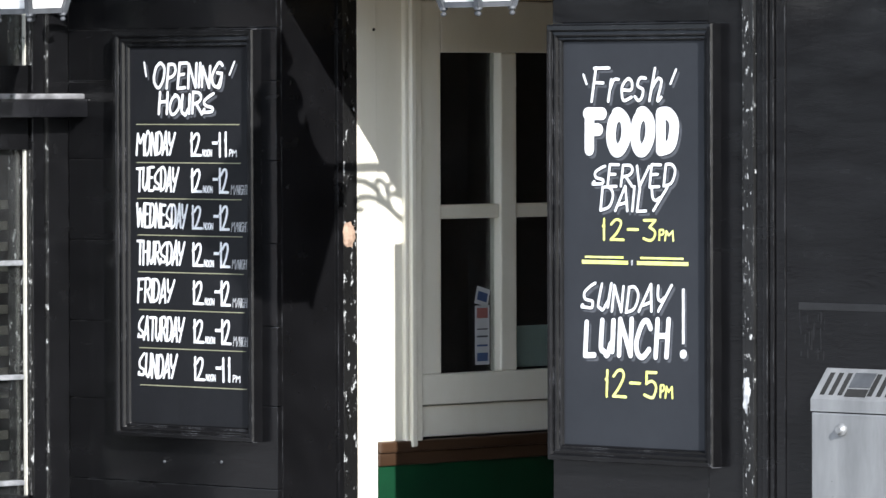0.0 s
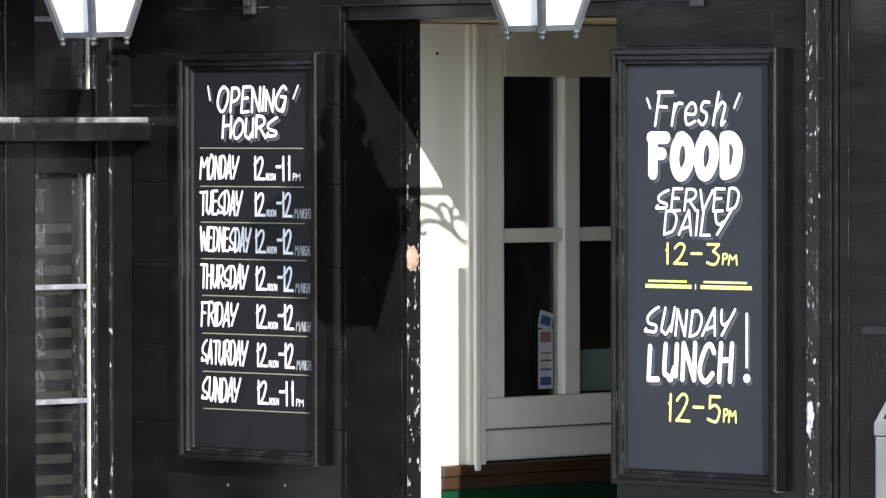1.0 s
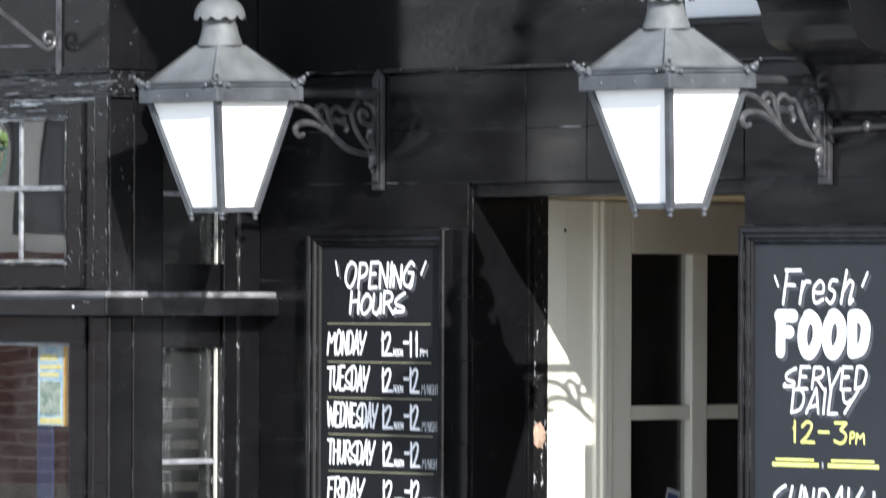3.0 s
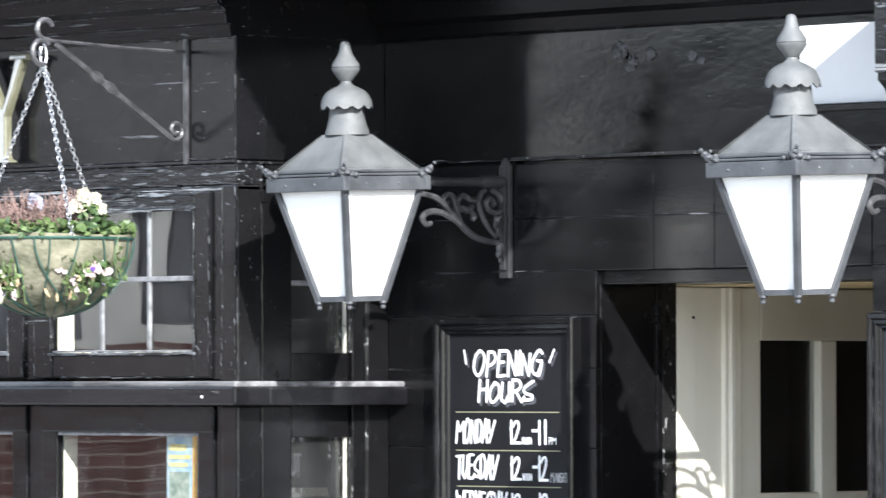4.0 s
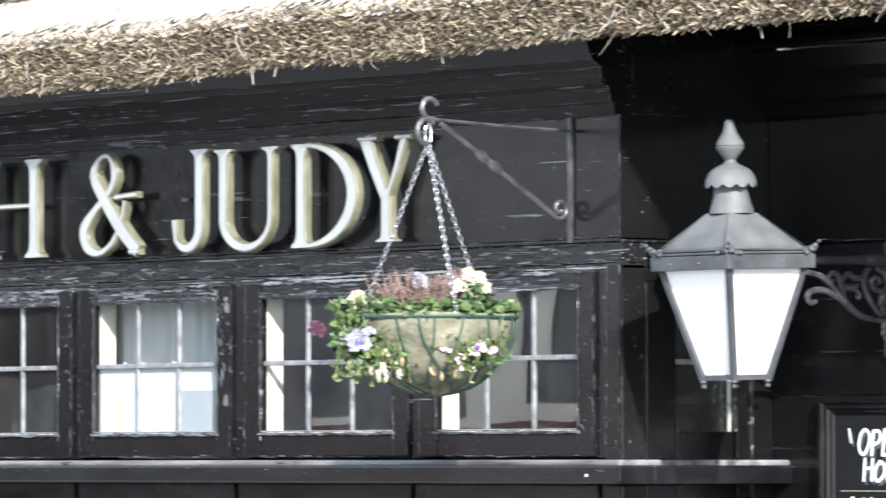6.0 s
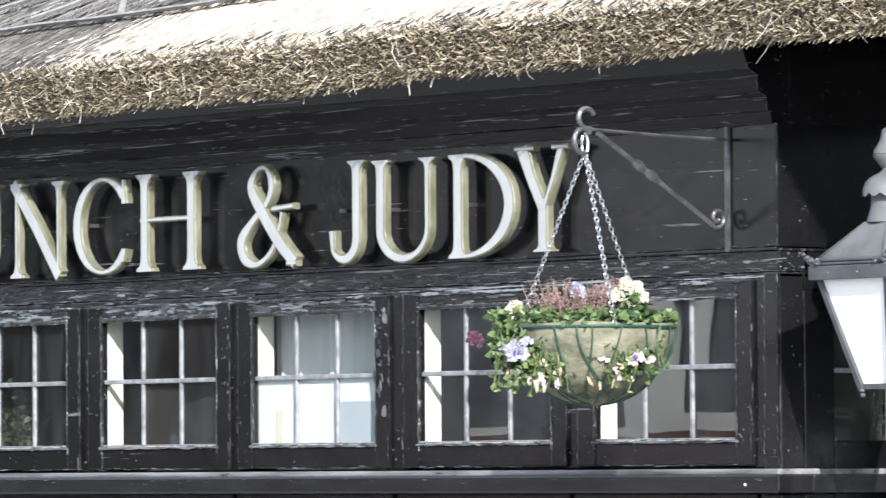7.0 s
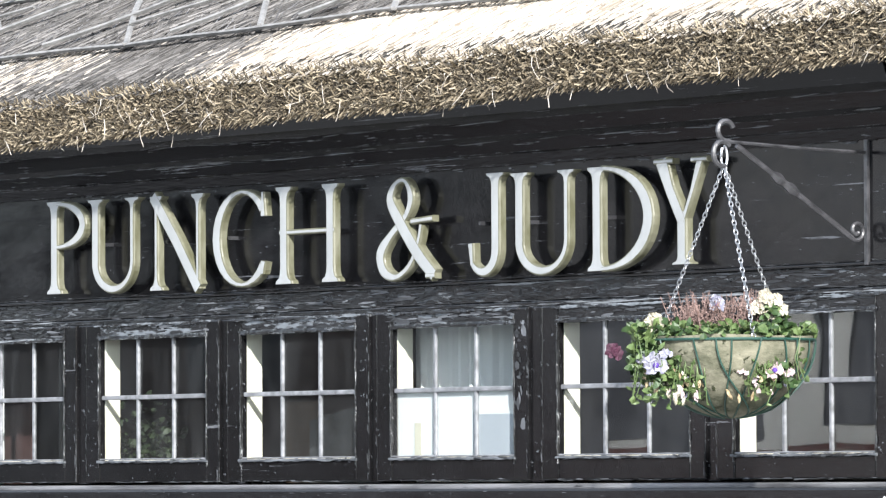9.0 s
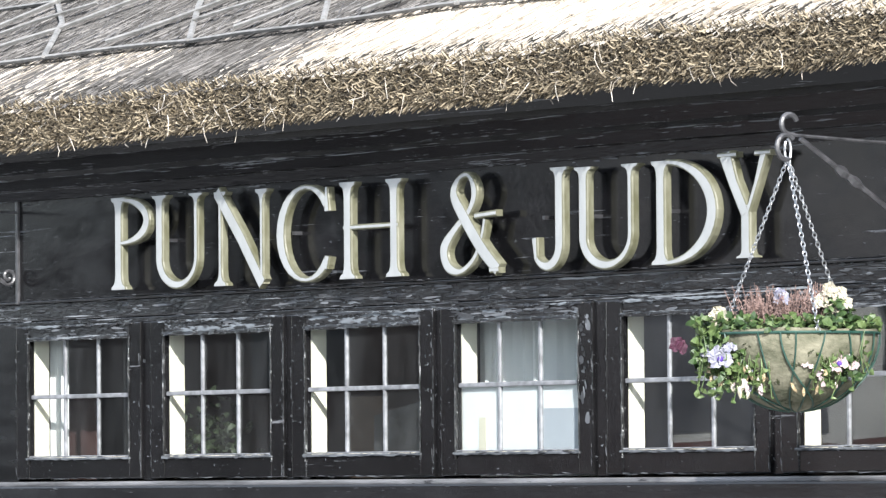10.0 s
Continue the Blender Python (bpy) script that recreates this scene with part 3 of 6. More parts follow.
for x0, x1, z0, z1, m in ((-24.0, -23.5, 1.5, 2.12, FAR_BRICK), (-22.9, -21.9, 1.4, 1.98, DADO), (-21.6, -20.9, 2.28, 2.75, SLATE_DARK), (-20.6, -19.7, 1.5, 2.16, FAR_BRICK), (-19.5, -18.9, 2.3, 2.8, SLATE_DARK)):
    part("reflection_panel", one_box(x0, x1, -11.90, -11.85, z0, z1, 0.01), m, end_house)
# added out of view: a dark band and a paler one to be reflected
far_row = tagged(new("wall_far_row"), "unseen far walls added for the door wall to reflect", "wall", "", "structure")
part("brick_storey", one_box(-70, 10, -34, -33, GROUND, 3.3), FAR_BRICK, far_row)
part("top_storey", one_box(-70, 10, -34, -32.98, 3.3, 6.0), RENDER, far_row)
# added out of view, low enough to darken panes but not the fascia
far_end = tagged(new("wall_far_end"), "unseen low wall added to darken the window reflections", "wall", "", "structure")
part("brick_storey", one_box(-46, -45, -45, 6, GROUND, 3.2), REFLECT_DARK, far_end)
part("coping", one_box(-46.1, -44.9, -45, 6, 3.2, 3.5, 0.05), RENDER, far_end)
# dark panes added on the end house to break up its pale reflection
for y0, y1, z0, z1 in ((-13.9, -11.96, 1.78, 2.95), (-15.9, -14.2, 1.85, 2.9)):
    part("dark_reflection_pane", one_box(-18.03, -18.0, y0, y1, z0, z1), SHOP_GLASS, end_house)

# ---- the door wall: shiplap boards either side of the doorway ----
door_wall = tagged(new("wall_door"), "black painted boarded wall around the doorway", "wall", "", "structure")
part("wall_core", box(box(one_box(CORNER, DOOR_L - 0.02, 0.02, 0.30, GROUND, 2.70), DOOR_R + 0.02, 4.2, 0.02, 0.30, GROUND, 2.70),
                      DOOR_L - 0.02, DOOR_R + 0.02, 0.02, 0.30, DOOR_TOP, 2.70), BLACK, door_wall)
rows = [GROUND, 0.16, 0.41, 0.66, 0.90, 1.15, 1.40, 1.64, 1.80, DOOR_TOP, 2.095, 2.262]
for z0, z1 in zip(rows, rows[1:]):
    spans = [(CORNER, 4.2)] if z0 >= DOOR_TOP else [(CORNER, DOOR_L), (DOOR_R, 1.34)]
    if z0 >= DOOR_TOP:
        spans = [(CORNER, -0.155), (-0.152, 0.10), (0.103, DOOR_R - 0.004), (DOOR_R, 4.2)]
    for x0, x1 in spans:
        part("board", one_box(x0, x1, random.uniform(-0.0015, 0.0), 0.02, z0 + 0.001, z1 - 0.001, 0.002), BLACK, door_wall)
# upper frieze boards with a gap below
part("frieze", one_box(CORNER, 4.2, -0.012, 0.02, 2.272, 2.66, 0.006), BLACK_FRIEZE, door_wall, "grained black frieze board")
part("drip_strip", one_box(-0.75, 0.42, -0.022, -0.012, 2.272, 2.282, 0.003), FLAKED, door_wall, "flaking thin drip strip")
cor = [(-0.012, 2.66), (-0.035, 2.665), (-0.040, 2.70), (-0.075, 2.715), (-0.085, 2.76), (-0.13, 2.80), (-0.15, 2.86), (0.10, 2.90), (0.10, 2.66)]
part("cornice", profile_run(bmesh.new(), cor, CORNER, 4.2), UPPER_PAINT, door_wall, "black moulded cornice")
# the black storey over the doorway, set back behind the cornice
upper = tagged(new("wall_upper"), "black painted boarded storey over the doorway", "wall", "", "structure")
for z0, z1, y in ((2.90, 3.06, -0.125), (3.06, 3.30, -0.118), (3.30, 3.55, -0.122), (3.55, 3.85, -0.116)):
    part("board", one_box(-1.325, 4.2, y, 0.10, z0 + 0.001, z1 - 0.001, 0.004), UPPER_PAINT, upper)
part("moulding", one_box(-1.325, 4.2, -0.165, -0.126, 2.868, 2.899, 0.008), UPPER_PAINT, upper)
# corner post, mouldings and panel beyond the menu board
part("post", one_box(1.341, 1.477, -0.001, 0.02, GROUND, 2.262, 0.002), BLACK, door_wall)
part("flaking_post", one_box(1.478, 1.524, -0.018, 0.02, GROUND, 2.262, 0.012), FLAKED, door_wall, "flaking white-chipped post")
part("post", one_box(1.525, 1.556, -0.008, 0.02, GROUND, 2.262, 0.003), BLACK, door_wall)
for x0, x1, d in ((1.556, 1.572, 0.016), (1.575, 1.590, 0.010), (1.593, 1.628, 0.004)):
    part("moulding", one_box(x0, x1, -d, 0.02, GROUND, 2.262, 0.004), BLACK, door_wall)
part("panel", one_box(1.628, 4.2, 0.0, 0.02, GROUND, 2.262, 0.003), BLACK, door_wall)
part("scuffed_ledge", one_box(1.675, 4.2, -0.0016, 0.003, 0.998, 1.018, 0.0015), SCUFF, door_wall, "scuffed grey horizontal ridge")

rng2 = random.Random(21)
for z, h in ((0.760, 0.046),):
    bm = bmesh.new()
    bmesh.ops.create_icosphere(bm, subdivisions=3, radius=1.0)
    for v in bm.verts:
        v.co = Vector((v.co.x * (0.006 + 0.08 * h), v.co.y * 0.003, v.co.z * h)) * (1 + 0.55 * noise.noise(v.co * 2.6 + Vector((z * 31, 0, 0))))
        v.co += Vector((1.498 + rng2.uniform(-0.008, 0.006), -0.0185, z))
    part("bare_patch", bm, STICKER, door_wall, "white undercoat where paint has flaked off", True)
for k in range(22):
    x, z, n = 1.67 + rng2.uniform(0.0, 0.12), rng2.uniform(0.86, 0.975), rng2.uniform(0.012, 0.04)
    part("scratch", one_box(x, x + 0.0016, -0.0006, 0.001, z, z + n), SCUFF, door_wall, "faint vertical scratch")

flaking([((1.500, GROUND), (1.500, 2.25), 0.009, 0.004, 0.016)], -0.0185, 32, 81, door_wall, FLAKE_WHITE)
flaking([((-1.25, 2.276), (1.0, 2.276), 0.002, 0.09, 0.003)], -0.0125, 20, 82, door_wall)
flaking([((-1.2, 2.096), (0.7, 2.096), 0.001, 0.12, 0.002), ((-1.2, 1.936), (0.75, 1.936), 0.001, 0.12, 0.002)], -0.001, 9, 83, door_wall)

# paint scars on the frieze
for x, z, r in ((-0.28, 2.585, 0.03), (-0.23, 2.55, 0.022), (-0.15, 2.575, 0.018), (0.02, 2.56, 0.016), (0.06, 2.545, 0.012)):
    bm = bmesh.new()
    bmesh.ops.create_icosphere(bm, subdivisions=3, radius=r)
    for v in bm.verts:
        v.co *= 1 + 0.9 * (noise.noise(v.co * 110 + Vector((x * 9, 0, z * 9))))
        v.co.y *= 0.3
        v.co += Vector((x, -0.014, z))
    part("paint_scar", bm, SCAR, door_wall, "blistered old paint", True)

# white blind in the small upper window, and the console of the jetty
up = tagged(new("window_20"), "small upper window with a plain white blind", "window", "", "structure")
part("blind", one_box(0.47, 1.02, -0.018, -0.012, 2.402, 2.630), NET, up, "plain white blind")
part("window_sill", one_box(0.45, 1.04, -0.035, -0.012, 2.380, 2.400, 0.004), BLACK, up)
part("window_frame", one_box(0.45, 0.468, -0.026, -0.012, 2.402, 2.630, 0.003), BLACK, up)
console = thing("console_bracket", (1.085, -0.012, 2.12), "black painted curved timber console under the jetty", "bracket")
prof = [(0.0, 0.70), (-0.33, 0.70), (-0.33, 0.32), (-0.305, 0.30), (-0.29, 0.27), (-0.285, 0.23), (-0.26, 0.19), (-0.21, 0.165), (-0.15, 0.15), (-0.10, 0.125), (-0.06, 0.08), (-0.02, 0.0), (0.0, -0.02)]
part("corbel", profile_run(bmesh.new(), prof, 0.0, 0.34), BLACK, console)
for x0, x1, z0, z1 in ((0.0, 0.05, 0.34, 0.68), (0.29, 0.34, 0.34, 0.68), (0.05, 0.29, 0.34, 0.385), (0.05, 0.29, 0.635, 0.68)):
    part("panel_moulding", one_box(x0, x1, -0.345, -0.329, z0, z1, 0.006), BLACK_WORN, console)
rod_ = thing("iron_rod", (1.09, -0.03, 2.066), "short black iron rod with a knob beside the bracket", "rod")
bm = bmesh.new()
tube(bm, [(0, 0.02, -0.03), (0.01, 0.0, -0.005), (0.03, 0, 0.0), (0.5, 0, 0.02)], 0.008, 8)
part("bar", bm, IRON, rod_, "", True)
bm = bmesh.new()
bmesh.ops.create_uvsphere(bm, u_segments=12, v_segments=8, radius=0.016)
part("knob", bm, IRON, rod_, "", True).location = (0.15, 0, 0.007)

# ---- the doorway lobby ----
lobby = tagged(new("wall_lobby"), "white painted lobby side wall with a window", "wall", "", "structure")
XL = DOOR_L
part("reveal", one_box(XL - 0.12, XL, 0.02, 0.25, GROUND, DOOR_TOP, 0.004), BLACK, lobby, "black door reveal")
part("reveal_moulding", one_box(XL - 0.12, XL + 0.008, 0.25, 0.275, GROUND, DOOR_TOP, 0.004), BLACK, lobby)
part("chipped_frame", one_box(XL - 0.12, XL + 0.004, 0.275, 0.338, GROUND, DOOR_TOP, 0.005), FLAKED, lobby, "chipped black door frame")
part("lintel_soffit", one_box(XL, DOOR_R, 0.02, 0.338, 1.892, DOOR_TOP, 0.004), BLACK, lobby)
bm = bmesh.new()
bmesh.ops.create_icosphere(bm, subdivisions=3, radius=1.0)
for v in bm.verts:
    v.co = Vector((v.co.x * 0.006, v.co.y * 0.026, v.co.z * 0.036)) * (1 + 0.35 * noise.noise(v.co * 3))
    v.co += Vector((XL + 0.006, 0.298, 1.172))
part("wood_chip", bm, BARE, lobby, "bare wood where paint broke away", True)
part("door_frame", one_box(XL - 0.12, XL + 0.0, 0.340, 0.427, GROUND, 1.887, 0.004), WHITE, lobby, "white painted door frame")
part("frame_board", one_box(XL - 0.12, XL - 0.004, 0.427, 0.539, 0.535, 1.887, 0.003), WHITE, lobby)
for y0, y1, d in ((0.539, 0.556, 0.010), (0.558, 0.582, 0.020), (0.584, 0.612, 0.012)):
    part("architrave", one_box(XL - 0.12, XL + d, y0, y1, 0.515, 1.887, 0.005), WHITE, lobby)
for y0, y1, z0, z1, d in ((0.612, 0.706, 0.734, 1.887, 0.0), (0.973, 1.044, 0.734, 1.726, 0.0), (1.30, 1.40, 0.734, 1.887, 0.0),
                          (0.706, 1.30, 1.726, 1.887, 0.0), (0.612, 1.40, 0.64, 0.734, 0.004), (0.612, 1.40, 0.54, 0.636, -0.012)):
    # top rails in cream: the yellowish shade under the ceiling, painted on
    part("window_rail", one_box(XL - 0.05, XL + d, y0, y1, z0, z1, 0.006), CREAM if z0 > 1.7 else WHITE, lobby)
part("glazing_bar", one_box(XL - 0.045, XL - 0.006, 0.706, 0.973, 1.212, 1.256, 0.006), WHITE, lobby)
part("glazing_bar", one_box(XL - 0.045, XL - 0.006, 1.044, 1.30, 1.212, 1.256, 0.006), WHITE, lobby)
for y0, y1 in ((0.706, 0.973), (1.044, 1.30)):
    for z0, z1 in ((0.734, 1.212), (1.256, 1.726)):
        part("pane", one_box(XL - 0.034, XL - 0.030, y0, y1, z0, z1), GLASS, lobby).visible_shadow = False
part("dado_rail", one_box(XL - 0.12, XL + 0.014, 0.427, 1.8, 0.50, 0.535, 0.008), DADO, lobby, "dark wooden dado rail")
part("dado_rail", one_box(XL - 0.12, XL + 0.006, 0.427, 1.8, 0.46, 0.50, 0.005), DADO, lobby)
part("green_dado", one_box(XL - 0.12, XL - 0.002, 0.427, 1.8, GROUND, 0.46), GREEN, lobby, "dark green painted lower wall")
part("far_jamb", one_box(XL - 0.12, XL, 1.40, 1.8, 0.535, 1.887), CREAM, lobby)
# tone of these two walls is assumed dark so the lobby panes mirror black
part("side_wall", one_box(DOOR_R, DOOR_R + 0.12, 0.30, 1.8, GROUND, 1.887), DADO, lobby)
part("end_wall", one_box(XL - 0.12, DOOR_R + 0.12, 1.8, 1.9, GROUND, 1.887), DADO, lobby)
# ceiling out of view; warm wood chosen to throw yellow light on the rails
tagged(link("ceiling", one_box(XL, DOOR_R, 0.338, 1.8, 1.889, 1.93), WARM_WOOD), "varnished pine boarded lobby ceiling", "ceiling", "", "structure")
bm = bmesh.new()
bmesh.ops.create_uvsphere(bm, u_segments=8, v_segments=6, radius=0.005)
tack = part("tack", bm, HOLE, lobby, "small black tack")
tack.location = (XL + 0.001, 0.412, 1.795)
for x, z in ((-0.896, 0.475), (-0.643, 0.484)):
    bm = bmesh.new()
    bmesh.ops.create_uvsphere(bm, u_segments=8, v_segments=6, radius=0.005)
    part("screw", bm, LANTERN, door_wall, "grey screw head").location = (x, -0.002, z)
step = wall("step_1", one_box(DOOR_L, DOOR_R, 0.02, 1.8, GROUND, GROUND + 0.09, 0.01), PAVING, "worn stone doorstep", "step")

# card stickers on the lobby glass: plain coloured fields
stick = thing("payment_sticker", (XL - 0.028, 0.915, 0.80), "strip of small card stickers on the lobby window", "sticker")
part("strip", one_box(0, 0.001, -0.032, 0.032, -0.045, 0.14), STICKER, stick)
for z0, z1, m in ((0.10, 0.132, STICKER_RED), (0.012, 0.018, STICKER_BLUE), (-0.034, -0.008, STICKER_BLUE), (0.064, 0.068, LANTERN), (0.040, 0.046, LANTERN)):
    part("field", one_box(0.001, 0.0015, -0.024, 0.024, z0, z1), m, stick)
top = part("tilted_card", one_box(0, 0.001, -0.03, 0.03, -0.025, 0.03), STICKER, stick)
top.matrix_basis = pose(0, 0.0, 0.165, -14, 0, 0)
part("field", one_box(0.001, 0.0015, -0.022, 0.022, -0.012, 0.016), STICKER_BLUE, top)
card = tagged(link("leaflet", one_box(XL - 0.06, XL - 0.057, 1.06, 1.25, 0.74, 0.87), PALE_GREEN), "pale green card behind the lobby glass", "card")

# ---- rooms behind the windows ----
rooms = tagged(new("wall_room"), "dim pub room behind the windows", "wall", "", "structure")
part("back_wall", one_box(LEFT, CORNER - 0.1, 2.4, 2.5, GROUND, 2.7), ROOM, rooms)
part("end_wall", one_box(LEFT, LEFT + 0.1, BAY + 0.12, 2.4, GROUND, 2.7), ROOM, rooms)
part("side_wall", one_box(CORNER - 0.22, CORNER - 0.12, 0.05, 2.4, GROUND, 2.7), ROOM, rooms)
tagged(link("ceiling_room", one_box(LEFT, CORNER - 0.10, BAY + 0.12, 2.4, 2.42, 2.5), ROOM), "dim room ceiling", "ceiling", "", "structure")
tagged(link("floor", one_box(LEFT, CORNER - 0.12, BAY + 0.2, 2.4, GROUND, GROUND + 0.1), FLOOR), "dark wooden floorboards", "floor", "", "structure")
# near-black sheets put the darkness behind the lobby window into their colour
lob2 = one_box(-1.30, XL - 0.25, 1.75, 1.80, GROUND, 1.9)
part("lobby_dark_backing", lob2, HOLE, rooms)
# unseen pieces added to stop sunlight leaking in over the lobby
part("light_block_top", one_box(CORNER - 0.12, 4.2, 0.30, 1.92, 1.934, 2.0), HOLE, rooms)
part("light_block_head", one_box(XL - 0.12, XL - 0.002, 0.340, 1.8, 1.888, 1.933), HOLE, rooms)
part("light_block_end", one_box(4.1, 4.2, 0.30, 1.92, GROUND, 1.932), HOLE, rooms)
part("dark_backing_side", one_box(CORNER, CORNER + 0.03, 0.30, 1.8, GROUND, 1.95), HOLE, rooms)

# ---- the bay: posts, rails, windows ----
LEFTS = (-6.771, -5.850, -4.946, -4.048, -3.121, -2.212)      # left edges of the six pane groups
GW, Z0, Z1, ZM = 0.686, 1.699, 2.135, 1.921
W1 = LEFTS[0]
bay = tagged(new("wall_bay"), "black painted timber bay front with posts and rails", "wall", "", "structure")
part("head_rail", one_box(LEFT, CORNER, BAY, BAY + 0.12, 2.205, 2.272, 0.006), BLACK_WORN, bay, "weathered head rail with peeling paint")
part("head_board", one_box(LEFT, CORNER, BAY + 0.004, BAY + 0.12, 2.185, 2.203, 0.004), BLACK_WORN, bay)
part("fascia", one_box(LEFT, CORNER, BAY - 0.006, BAY + 0.12, 2.280, 2.66, 0.005), BLACK_FASCIA, bay, "glossy black fascia board")
part("fascia_edge", one_box(LEFT, CORNER, BAY - 0.014, BAY, 2.270, 2.279, 0.003), BLACK, bay)
cor = [(0, 2.655), (-0.020, 2.655), (-0.026, 2.69), (-0.040, 2.695), (-0.044, 2.735), (-0.075, 2.75), (-0.080, 2.80), (-0.115, 2.82), (-0.135, 2.875), (-0.16, 2.90), (0.12, 2.95), (0.12, 2.655)]
part("cornice", profile_run(bmesh.new(), [(BAY + y, z) for y, z in cor], LEFT, CORNER - 0.004), CORNICE, bay, "black moulded cornice")
part("corner_post", one_box(CORNER - 0.075, CORNER, BAY, BAY + 0.10, 1.60, 2.205, 0.008), BLACK_BROWN, bay)
part("corner_post", one_box(CORNER - 0.075, CORNER, BAY, BAY + 0.10, GROUND, 1.53, 0.008), BLACK, bay)
part("left_wall", one_box(LEFT, W1 - 0.090, BAY + 0.004, BAY + 0.12, GROUND, 2.185), BLACK, bay)
# sill, worn pale along its upper edge, turning the corner
sill = tagged(new("sill_1"), "projecting black sill with a worn pale top edge", "sill", "", "structure")
part("sill_front", one_box(LEFT, CORNER + 0.09, BAY - 0.09, BAY + 0.1, 1.530, 1.588, 0.008), SILL, sill)
part("sill_side", one_box(CORNER - 0.05, CORNER + 0.091, BAY + 0.05, 0.0, 1.529, 1.587, 0.008), SILL, sill)
part("worn_edge", one_box(LEFT, CORNER + 0.075, BAY - 0.075, BAY + 0.1, 1.586, 1.604, 0.006), SILL_TOP, sill, "pale worn sill edge")
part("worn_edge", one_box(CORNER - 0.05, CORNER + 0.076, BAY + 0.05, 0.0, 1.585, 1.603, 0.006), SILL_TOP, sill)
bm = bmesh.new()
bmesh.ops.create_uvsphere(bm, u_segments=8, v_segments=6, radius=0.005)
nail = part("nail_head", bm, STICKER, sill, "bright nail head")
nail.location = (CORNER - 0.06, BAY - 0.09, 1.556)


def casement(i):
    x = LEFTS[i]
    gap = LEFTS[i + 1] - x - GW if i < 5 else 0.24
    w = tagged(new("window_%d" % (i + 1)), "small six-pane casement in a peeling black frame", "window", "upper casements", "structure")
    w.location = (x, BAY, Z0)
    h = Z1 - Z0
    m_top = PEELED if i in (1, 2, 3) else BLACK_WORN
    # sash: two stiles, two rails, worn along the putty
    m_side = BLACK_BROWN
    part("stile", one_box(-0.088, 0, -0.006, 0.020, -0.085, h + 0.050, 0.005), BLACK_BROWN, w)
    part("stile", one_box(GW, GW + 0.078, -0.006, 0.020, -0.085, h + 0.050, 0.005), m_side, w)
    part("top_rail", one_box(0, GW, -0.004, 0.05, h, h + 0.049, 0.005), m_top, w, "peeling weathered top rail")
    part("bottom_rail", one_box(0, GW, -0.004, 0.05, -0.084, -0.012, 0.005), BLACK_BROWN, w)
    part("putty_ledge", ragged(-0.012, GW + 0.010, -0.012, 0.03, -0.014, -0.006, 0.0035, i), PEELED_PALE, w, "flaking pale putty ledge")
    part("putty_line", ragged(-0.004, GW + 0.004, -0.005, 0.012, -0.004, 0.001, 0.0022, i + 30), BAR, w)
    part("head_shadow_bead", ragged(-0.01, GW + 0.01, -0.010, 0.012, h - 0.006, h + 0.008, 0.004, i + 60), BLACK_WORN, w, "broken black drip bead")
    part("rail_lip", ragged(-0.03, GW + 0.03, -0.011, 0.0, h + 0.041, h + 0.050, 0.005, i + 20), PEELED, w)
    for a in (-0.006, GW):
        part("flaking_edge", ragged_post(a, a + 0.006, -0.0085, 0.0, -0.03, h + 0.02, 0.0030, i + a), FLAKED, w, "chipped pale arris")
    # mullion between this sash and the next
    part("mullion", one_box(GW + 0.079, GW + gap - 0.089, 0.006, 0.10, -0.09, h + 0.050, 0.004), BLACK_BROWN, w)
    for k in (1, 2):
        part("glazing_bar", one_box(GW * k / 3 - 0.0075, GW * k / 3 + 0.0065, 0.006, 0.018, 0, h, 0.004), BAR, w, "pale weathered glazing bar")
    part("glazing_bar", one_box(0, GW, 0.004, 0.019, ZM - Z0 - 0.009, ZM - Z0 + 0.007, 0.004), BAR, w)
    for k in range(3):
        for a, b in ((0.001, ZM - Z0 - 0.009), (ZM - Z0 + 0.007, h - 0.001)):
            p = part("pane", one_box(GW * k / 3 + 0.004, GW * (k + 1) / 3 - 0.004, 0.0125, 0.0155, a, b), GLASS, w)
            p.matrix_basis = pose(0, 0, 0, random.uniform(-0.3, 0.3), 0, random.uniform(-0.35, 0.35))
            p.visible_shadow = False
    pale = i == 3
    flaking([((-0.01, -0.010), (GW + 0.01, -0.010), 0.003, 0.035, 0.004), ((0.0, -0.083), (GW, -0.083), 0.0015, 0.050, 0.0035)], -0.006, 34, i, w)
    flaking([((-0.02, h + 0.024), (GW + 0.02, h + 0.024), 0.011, 0.080, 0.009), ((0.0, h + 0.003), (GW, h + 0.003), 0.002, 0.050, 0.004)], -0.006, 60 if pale else 22, i + 11, w)
    flaking([((-0.006, 0.0), (-0.006, h), 0.002, 0.005, 0.022), ((GW + 0.005, 0.0), (GW + 0.005, h), 0.002, 0.005, 0.022), ((-0.085, -0.08), (-0.085, h), 0.0015, 0.004, 0.030),
             ((GW + 0.075, -0.08), (GW + 0.075, h), 0.0015, 0.004, 0.030)], -0.0075, 22, i + 23, w)
    if pale:
        flaking([((GW + 0.035, 0.1), (GW + 0.035, h), 0.014, 0.022, 0.034)], -0.006, 70, 9, w)
    # white painted inner casing
    part("inner_casing", one_box(-0.05, 0.001, 0.021, 0.085, -0.02, h + 0.02, 0.004), WHITE, w, "white painted inner casing")
    part("inner_casing", one_box(GW - 0.001, GW + 0.05, 0.021, 0.085, -0.02, h + 0.02, 0.004), WHITE, w)
    part("inner_sill", one_box(0.001, GW - 0.001, 0.021, 0.085, -0.03, -0.003, 0.004), WHITE, w)
    return w


for i in range(6):
    casement(i)
